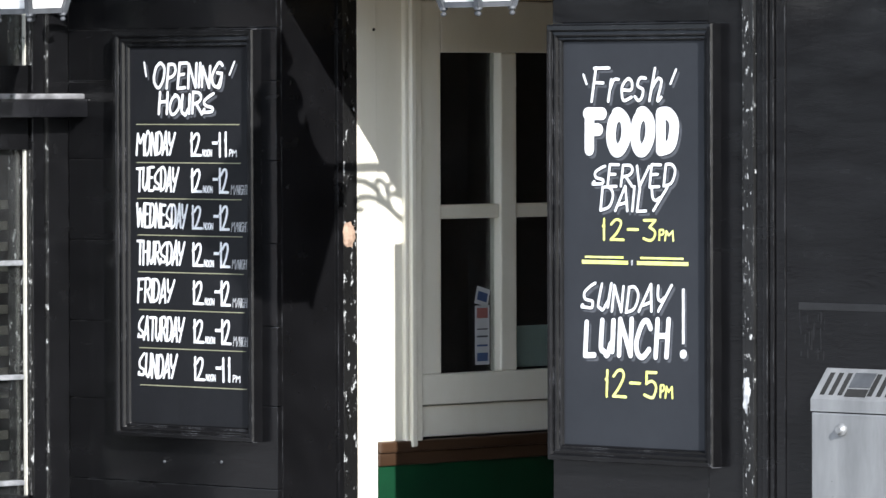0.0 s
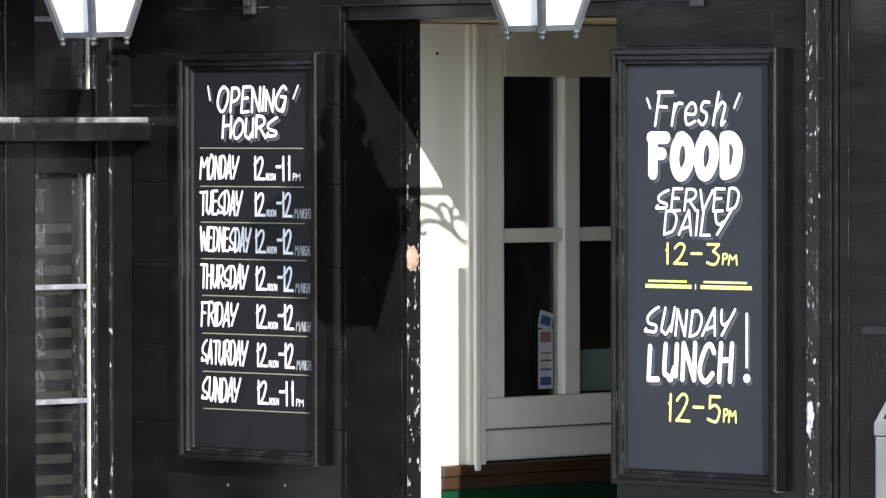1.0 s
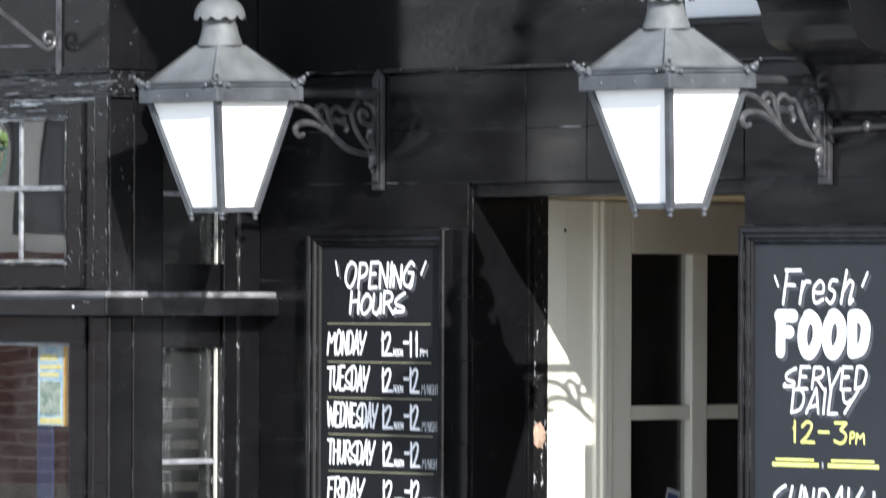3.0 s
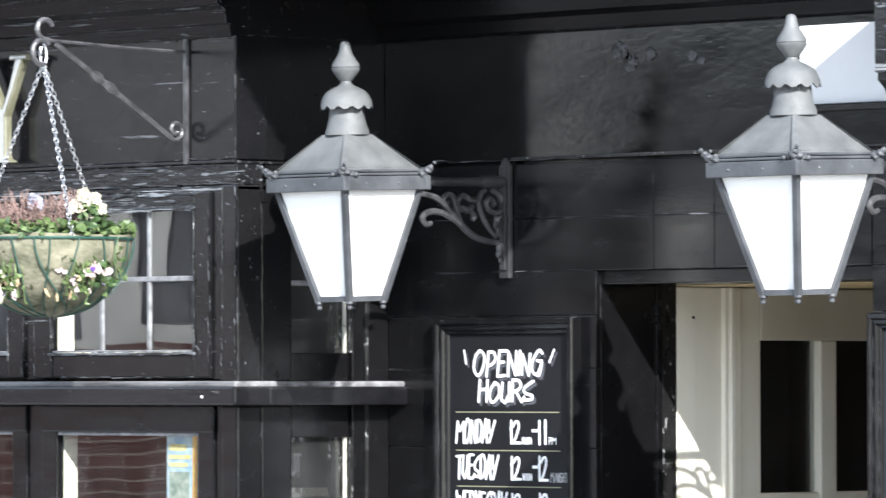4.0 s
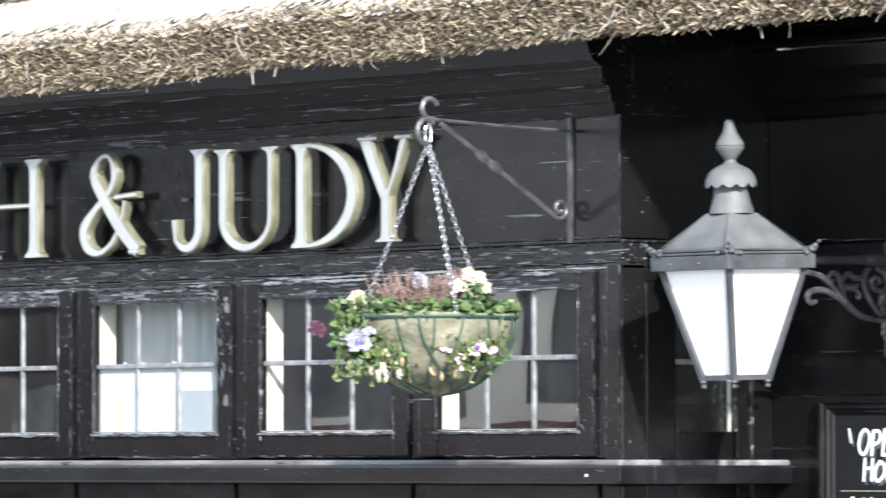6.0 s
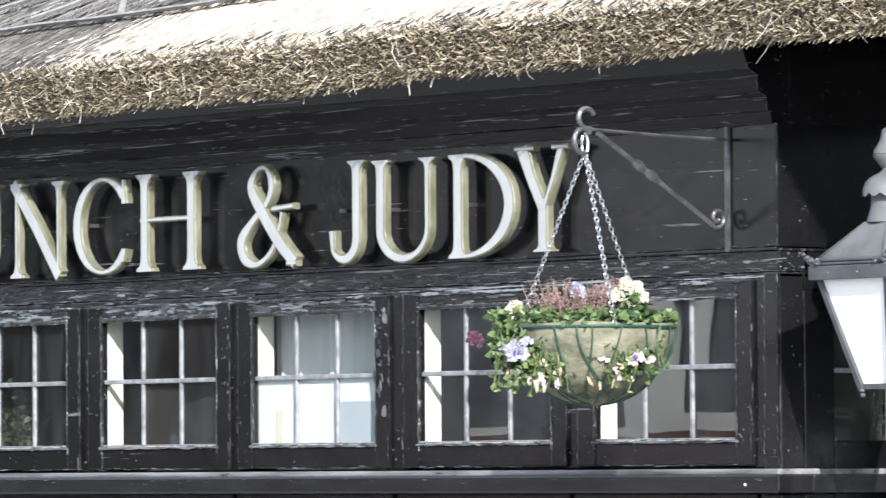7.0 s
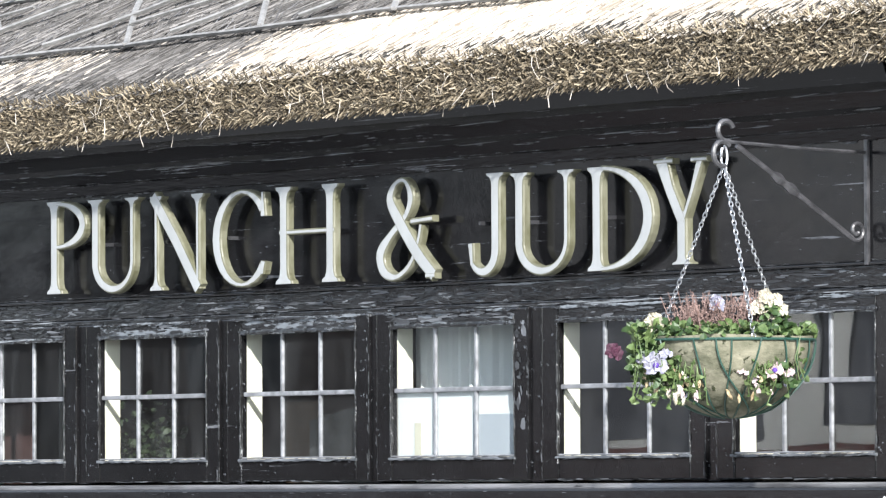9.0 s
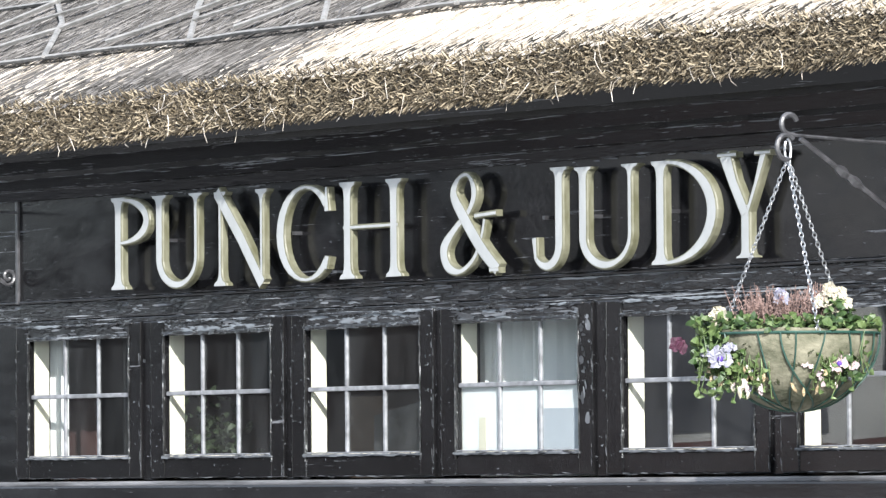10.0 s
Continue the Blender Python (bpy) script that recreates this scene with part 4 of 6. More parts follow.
part("wall_strip", one_box(LEFT, CORNER - 0.1, BAY + 0.10, BAY + 0.13, 1.50, 1.61), ROOM, bay)

flaking([((LEFT + 2.2, 2.264), (CORNER, 2.264), 0.003, 0.090, 0.004), ((LEFT + 2.2, 2.235), (CORNER, 2.235), 0.013, 0.120, 0.007), ((LEFT + 2.2, 2.207), (CORNER, 2.207), 0.002, 0.080, 0.004)], BAY - 0.001, 18, 70, bay)
flaking([((LEFT + 2.2, 2.285), (CORNER, 2.285), 0.002, 0.040, 0.002), ((LEFT + 2.2, 2.650), (CORNER, 2.650), 0.004, 0.060, 0.004)], BAY - 0.007, 22, 71, bay)
flaking([((CORNER - 0.070, 1.62), (CORNER - 0.070, 2.2), 0.002, 0.005, 0.022), ((CORNER - 0.006, 1.62), (CORNER - 0.006, 2.2), 0.002, 0.005, 0.022)], BAY - 0.001, 26, 72, bay)
# long pale slivers along the cornice stand for its highlight lines
for y, z, n in ((-0.027, 2.692, 9), (-0.045, 2.733, 10), (-0.081, 2.797, 8)):
    flaking([((LEFT + 2.2, z), (CORNER - 0.01, z), 0.002, 0.190, 0.0030)], BAY + y, n, int(z * 100), bay)
flaking([((LEFT + 2.2, 1.574), (CORNER + 0.08, 1.574), 0.006, 0.030, 0.002)], BAY - 0.091, 12, 75, bay)

# lower windows under the sill
for i in range(2, 6):
    x = LEFTS[i] + 0.016
    w = tagged(new("window_%d" % (i + 9)), "tall single-pane lower window in a black frame", "window", "lower windows", "structure")
    w.location = (x, BAY, 1.445)
    part("stile", one_box(-0.075, 0, 0.0, 0.03, -1.1, 0.05, 0.005), BLACK, w)
    part("stile", one_box(0.685, 0.76, 0.0, 0.03, -1.1, 0.05, 0.005), BLACK, w)
    part("head", one_box(-0.075, 0.76, -0.004, 0.06, 0.0, 0.085, 0.006), BLACK, w)
    part("post", one_box(0.762, 0.838, 0.008, 0.10, -1.55, 0.085, 0.004), BLACK, w)
    part("apron", one_box(-0.075, 0.76, 0.0, 0.06, -1.56, -1.1, 0.006), BLACK, w)
    part("pane", one_box(0, 0.685, 0.018, 0.021, -1.1, 0.0), GLASS, w).visible_shadow = False
    part("bead", one_box(0.0, 0.685, 0.006, 0.018, -0.010, 0.0, 0.002), BAR, w)
    part("inner_casing", one_box(-0.05, 0.001, 0.031, 0.085, -1.12, 0.0, 0.004), WHITE, w, "white painted inner casing")
part("low_wall", one_box(LEFT, LEFTS[2] - 0.062, BAY + 0.002, BAY + 0.1, GROUND, 1.53), BLACK, bay)

# ---- the bay's side with its narrow windows ----
side = tagged(new("wall_side"), "black painted side of the bay with a narrow window", "wall", "", "structure")
X = CORNER
for z0, z1 in ((2.28, 2.66), (GROUND, 0.30)):
    part("side_board", one_box(X - 0.10, X - 0.002, BAY + 0.10, 0.02, z0, z1, 0.004), BLACK, side)
part("side_upper", one_box(X - 0.10, X - 0.003, BAY + 0.05, 0.02, 2.66, 2.95), BLACK, side)
part("side_rail", one_box(X - 0.10, X, BAY + 0.10, 0.02, 2.15, 2.275, 0.004), BLACK, side)
part("joint_strip", one_box(X - 0.02, X + 0.008, BAY, 0.0, 2.268, 2.276, 0.003), BLACK_WORN, side)
YL, YR = -0.399, -0.165
for z0, z1, rails, bottom in ((1.60, 2.15, (1.69, 1.905), 1.69), (0.30, 1.53, (1.08, 0.727, 0.40), 0.36)):
    top = 2.12 if z1 > 2 else 1.43
    part("stile", one_box(X - 0.10, X - 0.002, BAY + 0.10, YL, z0, z1, 0.006), BLACK, side)
    part("stile", one_box(X - 0.10, X - 0.002, YR + 0.014, -0.098, z0, z1, 0.005), BLACK, side)
    part("flaking_strip", one_box(X - 0.10, X + 0.003, -0.098, -0.088, z0, z1, 0.003), FLAKED, side, "flaking white-chipped edge")
    part("post", one_box(X - 0.10, X, -0.088, 0.0, z0, z1, 0.005), BLACK, side)
    part("flaking_jamb", one_box(X - 0.10, X + 0.001, YR, YR + 0.014, bottom, top, 0.004), FLAKED, side, "flaking white-chipped jamb")
    part("head", one_box(X - 0.10, X - 0.003, YL, YR, top, z1, 0.004), BLACK, side)
    part("cill", one_box(X - 0.10, X - 0.003, YL, YR, z0, bottom, 0.004), BLACK, side)
    part("inner_jamb", one_box(X - 0.026, X - 0.012, YR - 0.006, YR - 0.001, bottom, top, 0.003), WHITE_OLD, side, "white painted chipped jamb")
    for r in rails[(1 if z1 > 2 else 0):]:
        part("glazing_bar", one_box(X - 0.05, X - 0.015, YL, YR - 0.010, r - 0.008, r + 0.008, 0.004), BAR, side)
    zs = [bottom] + sorted(r for r in rails if bottom < r < top) + [top]
    for a, b in zip(zs, zs[1:]):
        part("pane", one_box(X - 0.036, X - 0.033, YL, YR - 0.010, a, b), GLASS, side).visible_shadow = False
blind = thing("venetian_blind", (X - 0.12, (YL + YR) / 2, 0.40), "ochre slatted blind behind the narrow window", "blind")
for k in range(14):
    part("slat", one_box(-0.012, 0.012, -0.13, 0.13, 0.065 * k, 0.065 * k + 0.028, 0.002), BLIND, blind)


# ---- raised sign letters ----
DEPTH, EDGE, STEM, THIN = 0.028, 0.0065, 0.049, 0.019
LH = 0.335


def stroke(bm, pts, widths, lift=0.0):
    """A raised stroke: pale front, gold rounded edges. pts are (x, z)."""
    rings = []
    for i, (x, z) in enumerate(pts):
        a, b = pts[max(0, i - 1)], pts[min(len(pts) - 1, i + 1)]
        dx, dz = b[0] - a[0], b[1] - a[1]
        n = math.hypot(dx, dz) or 1
        nx, nz = dz / n, -dx / n
        w = widths[i] / 2
        e = min(EDGE, w * 0.55)
        d = DEPTH + lift
        ring = []
        for s, y in ((-w, 0), (-w, -(d - e)), (-w + e * 0.35, -(d - e * 0.3)), (-w + e, -d), (w - e, -d), (w - e * 0.35, -(d - e * 0.3)), (w, -(d - e)), (w, 0)):
            ring.append(bm.verts.new((x + nx * s, y, z + nz * s)))
        rings.append(ring)
    for a, b in zip(rings, rings[1:]):
        for k in range(7):
            f = bm.faces.new((a[k], a[k + 1], b[k + 1], b[k]))
            f.material_index = 0 if k == 3 else 1
    for ring in (rings[0], rings[-1]):
        f = bm.faces.new(ring)
        f.material_index = 1


def stem(bm, x, z0=0.0, z1=1.0, w=STEM, foot=True, head=True, lift=0.0, h=LH):
    zs, ws = [], []
    for t, k in ((0.0, 2.15), (0.03, 2.0), (0.055, 1.4), (0.10, 1.1), (0.17, 1.0), (0.83, 1.0), (0.90, 1.1), (0.945, 1.4), (0.97, 2.0), (1.0, 2.15)):
        if (t < 0.17 and not foot) or (t > 0.83 and not head):
            k = 1.0
        zs.append((x, (z0 + (z1 - z0) * t) * h))
        ws.append(w * k if w > 0.03 else w * (1 + (k - 1) * 2.2))
    stroke(bm, zs, ws, lift)


def arc(bm, cx, cz, rx, rz, a0, a1, thick, thin, lift, steps=22):
    pts, ws = [], []
    for i in range(steps + 1):
        a = radians(a0 + (a1 - a0) * i / steps)
        pts.append((cx + rx * math.cos(a), cz + rz * math.sin(a)))
        ws.append(thin + (thick - thin) * abs(math.cos(a)) ** 1.4)
    stroke(bm, pts, ws, lift)


def glyph(ch, w, h=LH):
    bm = bmesh.new()
    s = STEM / 2
    if ch == "P":
        stem(bm, s + 0.014)
        arc(bm, s + 0.03, h * 0.74, w - s - 0.055, h * 0.235, 90, -90, STEM * 0.95, THIN, 0.0006)
    elif ch == "U":
        stem(bm, s + 0.02, 0.30, 1.0, STEM, foot=False)
        stem(bm, w - 0.035, 0.30, 1.0, THIN * 1.5, foot=False, lift=0.0003)
        cx = (s + 0.02 + w - 0.035) / 2
        rx = (w - 0.035 - s - 0.02) / 2
        pts = [(cx + rx * math.cos(radians(a)), h * 0.32 + h * 0.29 * math.sin(radians(a))) for a in range(180, 361, 9)]
        stroke(bm, pts, [STEM + (THIN * 1.5 - STEM) * min(1, i / 13) for i in range(len(pts))], 0.0006)
    elif ch == "N":
        stem(bm, 0.04, 0.0, 1.0, THIN * 1.3)
        stem(bm, w - 0.04, 0.0, 1.0, THIN * 1.3, foot=False, lift=0.0003)
        stroke(bm, [(0.02, h), (w * 0.5, h * 0.5), (w - 0.036, 0.0)], [STEM * 1.1] * 3, 0.0006)
    elif ch == "C":
        arc(bm, w * 0.54, h * 0.5, w * 0.46, h * 0.485, 38, 322, STEM * 1.1, THIN, 0.0)
        stroke(bm, [(w * 0.91, h * 0.97), (w * 0.92, h * 0.72)], [0.020, 0.036], 0.0006)
        stroke(bm, [(w * 0.92, h * 0.25), (w * 0.90, h * 0.12)], [0.036, 0.020], 0.0006)
    elif ch == "H":
        stem(bm, s + 0.025)
        stem(bm, w - s - 0.025)
        stroke(bm, [(s, h * 0.53), (w - s, h * 0.53)], [THIN, THIN], -0.0006)
    elif ch == "&":
        key = [(1.0, 0.02), (0.72, 0.24), (0.40, 0.58), (0.24, 0.80), (0.34, 0.96), (0.50, 0.98), (0.60, 0.82), (0.52, 0.64), (0.24, 0.44), (0.06, 0.26), (0.12, 0.08), (0.34, 0.02), (0.58, 0.14), (0.72, 0.36), (0.78, 0.56)]
        wd = [0.050, 0.056, 0.056, 0.048, 0.024, 0.022, 0.040, 0.030, 0.034, 0.052, 0.046, 0.026, 0.026, 0.024, 0.024]
        pts, ws = [], []
        for i in range(len(key) - 1):
            p0, p1, p2, p3 = (Vector(key[max(0, min(len(key) - 1, i + k))]) for k in (-1, 0, 1, 2))
            for q in range(5):
                t = q / 5
                v = 0.5 * ((2 * p1) + (p2 - p0) * t + (2 * p0 - 5 * p1 + 4 * p2 - p3) * t * t + (3 * p1 - p0 - 3 * p2 + p3) * t ** 3)
                pts.append((v.x * w, v.y * h))
                ws.append(wd[i] * (1 - t) + wd[i + 1] * t)
        half = len(pts) // 2
        stroke(bm, pts[:half + 1], ws[:half + 1], 0.0012)
        stroke(bm, pts[half:], ws[half:], 0.0)
        stroke(bm, [(w * 0.60, h * 0.57), (w * 0.98, h * 0.59)], [0.022, 0.022], 0.0006)
        stroke(bm, [(w * 0.86, h * 0.02), (w * 1.02, h * 0.02)], [0.022, 0.022], 0.0018)
    elif ch == "J":
        x = w - s - 0.02
        stem(bm, x, 0.22, 1.0, STEM, foot=False)
        pts = [(x - w * 0.33 + w * 0.33 * math.cos(radians(a)), h * 0.24 + h * 0.21 * math.sin(radians(a))) for a in range(0, -151, -10)]
        stroke(bm, pts, [STEM + (0.026 - STEM) * i / (len(pts) - 1) for i in range(len(pts))], 0.0006)
        stroke(bm, [(pts[-1][0] - 0.004, pts[-1][1] + 0.06), (pts[-1][0] + 0.004, pts[-1][1] - 0.012)], [0.034, 0.024], 0.0012)
    elif ch == "D":
        stem(bm, s + 0.025)
        arc(bm, s + 0.05, h * 0.5, w - s - 0.08, h * 0.485, 90, -90, STEM * 1.15, THIN, 0.0006)
    elif ch == "Y":
        stem(bm, w * 0.50, 0.0, 0.50, STEM, head=False)
        stroke(bm, [(0.025, h * 0.99), (w * 0.26, h * 0.72), (w * 0.50, h * 0.42)], [STEM * 1.3, STEM, STEM], 0.0006)
        stroke(bm, [(w - 0.03, h * 0.99), (w * 0.72, h * 0.70), (w * 0.52, h * 0.40)], [THIN * 2.0, THIN * 1.3, THIN * 1.3], 0.0003)
        stroke(bm, [(w - 0.075, h * 0.985), (w + 0.005, h * 0.985)], [0.018, 0.018], 0.0012)
        stroke(bm, [(-0.012, h * 0.985), (0.085, h * 0.985)], [0.018, 0.018], 0.0015)
    bmesh.ops.recalc_face_normals(bm, faces=bm.faces)
    return bm


for ch, x0, x1, z in (("P", -6.091, -5.838, 2.302), ("U", -5.824, -5.506, 2.299), ("N", -5.426, -5.083, 2.296), ("C", -5.033, -4.690, 2.296), ("H", -4.644, -4.268, 2.297),
                      ("&", -4.043, -3.718, 2.295), ("J", -3.545, -3.332, 2.294), ("U", -3.290, -2.958, 2.288), ("D", -2.881, -2.533, 2.289), ("Y", -2.519, -2.267, 2.297)):
    s = thing("sign_letter", (x0, BAY - 0.042, z), "raised pale grey serif letter with gold edges on the black fascia", "sign letter", "sign letters on the fascia")
    part("letter_body", glyph(ch, x1 - x0), [LETTER_FACE, LETTER_EDGE], s)
    part("spacer", one_box((x1 - x0) * 0.15 + 0.01, (x1 - x0) * 0.15 + 0.022, 0, 0.036, LH * 0.5, LH * 0.5 + 0.012), IRON, s)

# ---- blackboards ----
GROUNDS = {}


def blackboard(x0, x1, z0, z1, px0, px1, pz0, pz1, label, ground):
    b = thing("blackboard", (x0, 0, z0), label, "blackboard", "menu boards on the wall")
    w, h = x1 - x0, z1 - z0
    part("panel", one_box(px0 - x0 - 0.02, px1 - x0 + 0.02, -0.015, 0.0, pz0 - z0 - 0.02, pz1 - z0 + 0.02), ground, b, "matt charcoal writing panel")
    fl, fr, fb_, ft = px0 - x0, x1 - px1, pz0 - z0, z1 - pz1
    # four mitred lengths of one stepped moulding: (share of the width from the outer edge, depth)
    prof = ((0.0, 0.0), (0.0, 0.036), (0.07, 0.042), (0.30, 0.043), (0.38, 0.039), (0.42, 0.034), (0.60, 0.036), (0.68, 0.033), (0.76, 0.025), (0.86, 0.026), (0.94, 0.022), (1.0, 0.0155), (1.0, 0.0))
    out = ((0, 0), (w, 0), (w, h), (0, h))
    inn = ((fl, fb_), (w - fr, fb_), (w - fr, h - ft), (fl, h - ft))
    for k in range(4):
        bm = bmesh.new()
        ends = []
        for c in (k, (k + 1) % 4):
            ends.append([[bm.verts.new((out[c][0] + (inn[c][0] - out[c][0]) * d, -y, out[c][1] + (inn[c][1] - out[c][1]) * d)) for d, y in prof]][0])
        for a, c in zip(range(len(prof) - 1), range(1, len(prof))):
            bm.faces.new((ends[0][a], ends[1][a], ends[1][c], ends[0][c]))
        bm.faces.new((ends[0][0], ends[0][-1], ends[1][-1], ends[1][0]))
        bm.faces.new(ends[0][::-1])
        bm.faces.new(ends[1])
        bmesh.ops.recalc_face_normals(bm, faces=bm.faces)
        part("frame_rail" if k % 2 == 0 else "frame_side", bm, FRAME, b)
    GROUNDS[b.name] = ground
    return b


ob = blackboard(-1.083, -0.465, 0.550, 1.795, -1.030, -0.508, 0.592, 1.742, "framed blackboard with white chalk-lettered opening hours", CHALKBOARD_DARK)


def on(b, text, x0, x1, z0, z1, mat=CHALK, lean=0.08, pen=0.010, wob=0.02, shadow=True, y=-0.0165, gap=0.16):
    o = b.location
    a = (x0 - o.x, x1 - o.x, z0 - o.z, z1 - o.z)
    if shadow:
        d = 0.009
        lettering(text, a[0] + d, a[1] + d, a[2] - d, a[3] - d, -0.0152, CHALK_GREY, b, lean, pen, wob, "letter_shadow", gap)
        lettering(text, *a, -0.0158, GROUNDS[b.name], b, lean, pen, wob, "letter_outline", gap, 1.0 + 0.007 / pen)
    return lettering(text, *a, y, mat, b, lean, pen, wob, "lettering", gap)


def bar(b, x0, x1, z0, z1, mat, name="chalk_line"):
    o = b.location
    return part(name, one_box(x0 - o.x, x1 - o.x, -0.0164, -0.015, z0 - o.z, z1 - o.z), mat, b)


on(ob, "OPENING", -0.926, -0.612, 1.612, 1.700, lean=0.14, pen=0.0100, wob=0.045, gap=0.12)
on(ob, "HOURS", -0.905, -0.652, 1.531, 1.611, lean=0.12, pen=0.0100, wob=0.045, gap=0.12)
on(ob, "'", -0.968, -0.952, 1.652, 1.700, lean=-0.35, pen=0.007)
on(ob, "'", -0.590, -0.562, 1.655, 1.700, lean=0.5, pen=0.007)
lines = [1.508, 1.391, 1.281, 1.169, 1.056, 0.940, 0.823, 0.709]
for k, z in enumerate(lines):
    bar(ob, -1.003 + 0.002 * k, -0.546 + 0.004 * k, z - 0.0022, z + 0.0012, CHALK_LINE)
for k, (day, end) in enumerate((("MONDAY", 313), ("TUESDAY", 319), ("WEDNESDAY", 334), ("THURSDAY", 329), ("FRIDAY", 311), ("SATURDAY", 328), ("SUNDAY", 315))):
    z = lines[k + 1]
    a = -1.005 + 0.001 * k
    on(ob, day, a, -1.002 + (end - 242) * 0.00252, z + 0.018, z + 0.100, lean=0.12, pen=0.0082, shadow=False, wob=0.022, gap=0.08)
    x = -0.762 + 0.002 * k
    late = day in ("MONDAY", "SUNDAY")
    on(ob, "12", x, x + 0.052, z + 0.018, z + 0.094, pen=0.0085, shadow=False, lean=0.0, gap=0.04)
    on(ob, "NOON", x + 0.054, x + 0.098, z + 0.018, z + 0.042, pen=0.0029, shadow=False, lean=0.1)
    bar(ob, x + 0.098, x + 0.121, z + 0.056, z + 0.065, CHALK, "dash")
    on(ob, "11" if late else "12", x + (0.124 if late else 0.122), x + (0.162 if late else 0.170), z + 0.016, z + 0.096, pen=0.0085, shadow=False, lean=0.0, gap=0.30 if late else 0.04)
    if late:
        on(ob, "PM", x + 0.172, x + 0.206, z + 0.018, z + 0.042, pen=0.0034, shadow=False)
    else:
        on(ob, "M/NIGHT", x + 0.176, x + 0.254, z + 0.013, z + 0.045, CHALK_DIM, pen=0.0027, shadow=False, lean=0.15)

fb = blackboard(0.753, 1.388, 0.548, 1.795, 0.797, 1.340, 0.594, 1.746, "framed blackboard lettered in white and yellow with food times", CHALKBOARD)
on(fb, "Fresh", 0.903, 1.182, 1.571, 1.676, lean=0.22, pen=0.0092, wob=0.02, gap=0.02)
on(fb, "'", 0.872, 0.892, 1.622, 1.656, lean=-0.45, pen=0.0075)
on(fb, "'", 1.208, 1.236, 1.622, 1.668, lean=0.45, pen=0.0075)
on(fb, "FOOD", 0.874, 1.244, 1.416, 1.562, lean=0.0, pen=0.0365, wob=0.008, gap=0.40)
on(fb, "SERVED", 0.907, 1.233, 1.329, 1.403, lean=0.18, pen=0.0086, wob=0.025, gap=0.14)
on(fb, "DAILY", 0.937, 1.203, 1.260, 1.339, lean=0.16, pen=0.0086, wob=0.025, gap=0.16)
on(fb, "12-3", 0.946, 1.157, 1.178, 1.244, CHALK_YELLOW, 0.04, 0.0078, 0.02, False, gap=0.28)
on(fb, "PM", 1.164, 1.224, 1.180, 1.216, CHALK_YELLOW, 0.08, 0.0062, 0.03, False)
for x0, x1 in ((0.868, 1.046), (1.082, 1.276)):
    bar(fb, x0, x1, 1.112, 1.123, CHALK_YELLOW, "chalk_bar")
    bar(fb, x0 + 0.012, x1 - 0.018, 1.129, 1.135, CHALK_YELLOW, "chalk_bar")
bar(fb, 1.060, 1.064, 1.110, 1.126, CHALK_DIM, "chalk_bar")
on(fb, "SUNDAY", 0.862, 1.219, 0.972, 1.062, lean=0.26, pen=0.0090, wob=0.045, gap=0.16)
on(fb, "LUNCH", 0.872, 1.211, 0.842, 0.967, lean=0.12, pen=0.0165, wob=0.035, gap=0.22)
for dx, dz, y, m, name in ((0.007, -0.008, -0.0158, CHALK_GREY, "letter_shadow"), (0.0, 0.0, -0.0165, CHALK, "lettering")):
    bm = one_box(0.5008 + dx, 0.5088 + dx, y, -0.015, 0.344 + dz, 0.500 + dz)
    bmesh.ops.create_cone(bm, cap_ends=True, segments=14, radius1=0.0125, radius2=0.0125, depth=0.0015, matrix=Matrix.Translation((0.5045 + dx, y + 0.00075, 0.3155 + dz)) @ Matrix.Rotation(math.pi / 2, 4, "X"))
    part(name, bm, m, fb)
on(fb, "12-5", 0.956, 1.160, 0.731, 0.816, CHALK_YELLOW, 0.04, 0.0085, 0.02, False, gap=0.28)
on(fb, "PM", 1.167, 1.220, 0.735, 0.777, CHALK_YELLOW, 0.08, 0.0065, 0.03, False)

# ---- steel ash bin ----
bin_ = thing("ash_bin", (1.78, 0.0, 0.20), "brushed steel wall-mounted ash bin with a slotted sloping lid", "ash bin")
part("body", one_box(0, 0.36, -0.068, 0.0, 0.0, 0.520, 0.004), STEEL, bin_)
bm = profile_run(bmesh.new(), [(-0.070, 0.523), (-0.070, 0.556), (0.0, 0.640), (0.0, 0.523)], -0.002, 0.362)
part("lid", bm, STEEL, bin_)
slope = math.degrees(math.atan2(0.084, 0.070))
# slots are thin strips on the solid lid, their inner shade painted black
for k, x in enumerate((0.03, 0.062, 0.094, 0.20, 0.232, 0.264, 0.296)):
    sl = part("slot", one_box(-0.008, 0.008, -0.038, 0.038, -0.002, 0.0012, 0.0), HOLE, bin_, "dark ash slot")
    sl.matrix_basis = pose(x, -0.0352, 0.598, slope, 0, 0)
pl = part("label_plate", one_box(0, 0.075, -0.01, 0.040, -0.002, 0.0014), LANTERN, bin_, "small stamped instruction plate")
pl.matrix_basis = pose(0.112, -0.0352, 0.598, slope, 0, 0)
pl = part("stub_plate", one_box(0, 0.075, -0.042, -0.016, -0.002, 0.0014), HOLE, bin_)
pl.matrix_basis = pose(0.112, -0.0352, 0.598, slope, 0, 0)
bm = bmesh.new()
lathe(bm, [(0.018, 0), (0.018, 0.006), (0.011, 0.012), (0.010, 0.018)], 14)
lk = part("lock", bm, STEEL, bin_, "round chrome lock", True)
lk.matrix_basis = pose(0.11, -0.068, 0.475, 90, 0, 0)

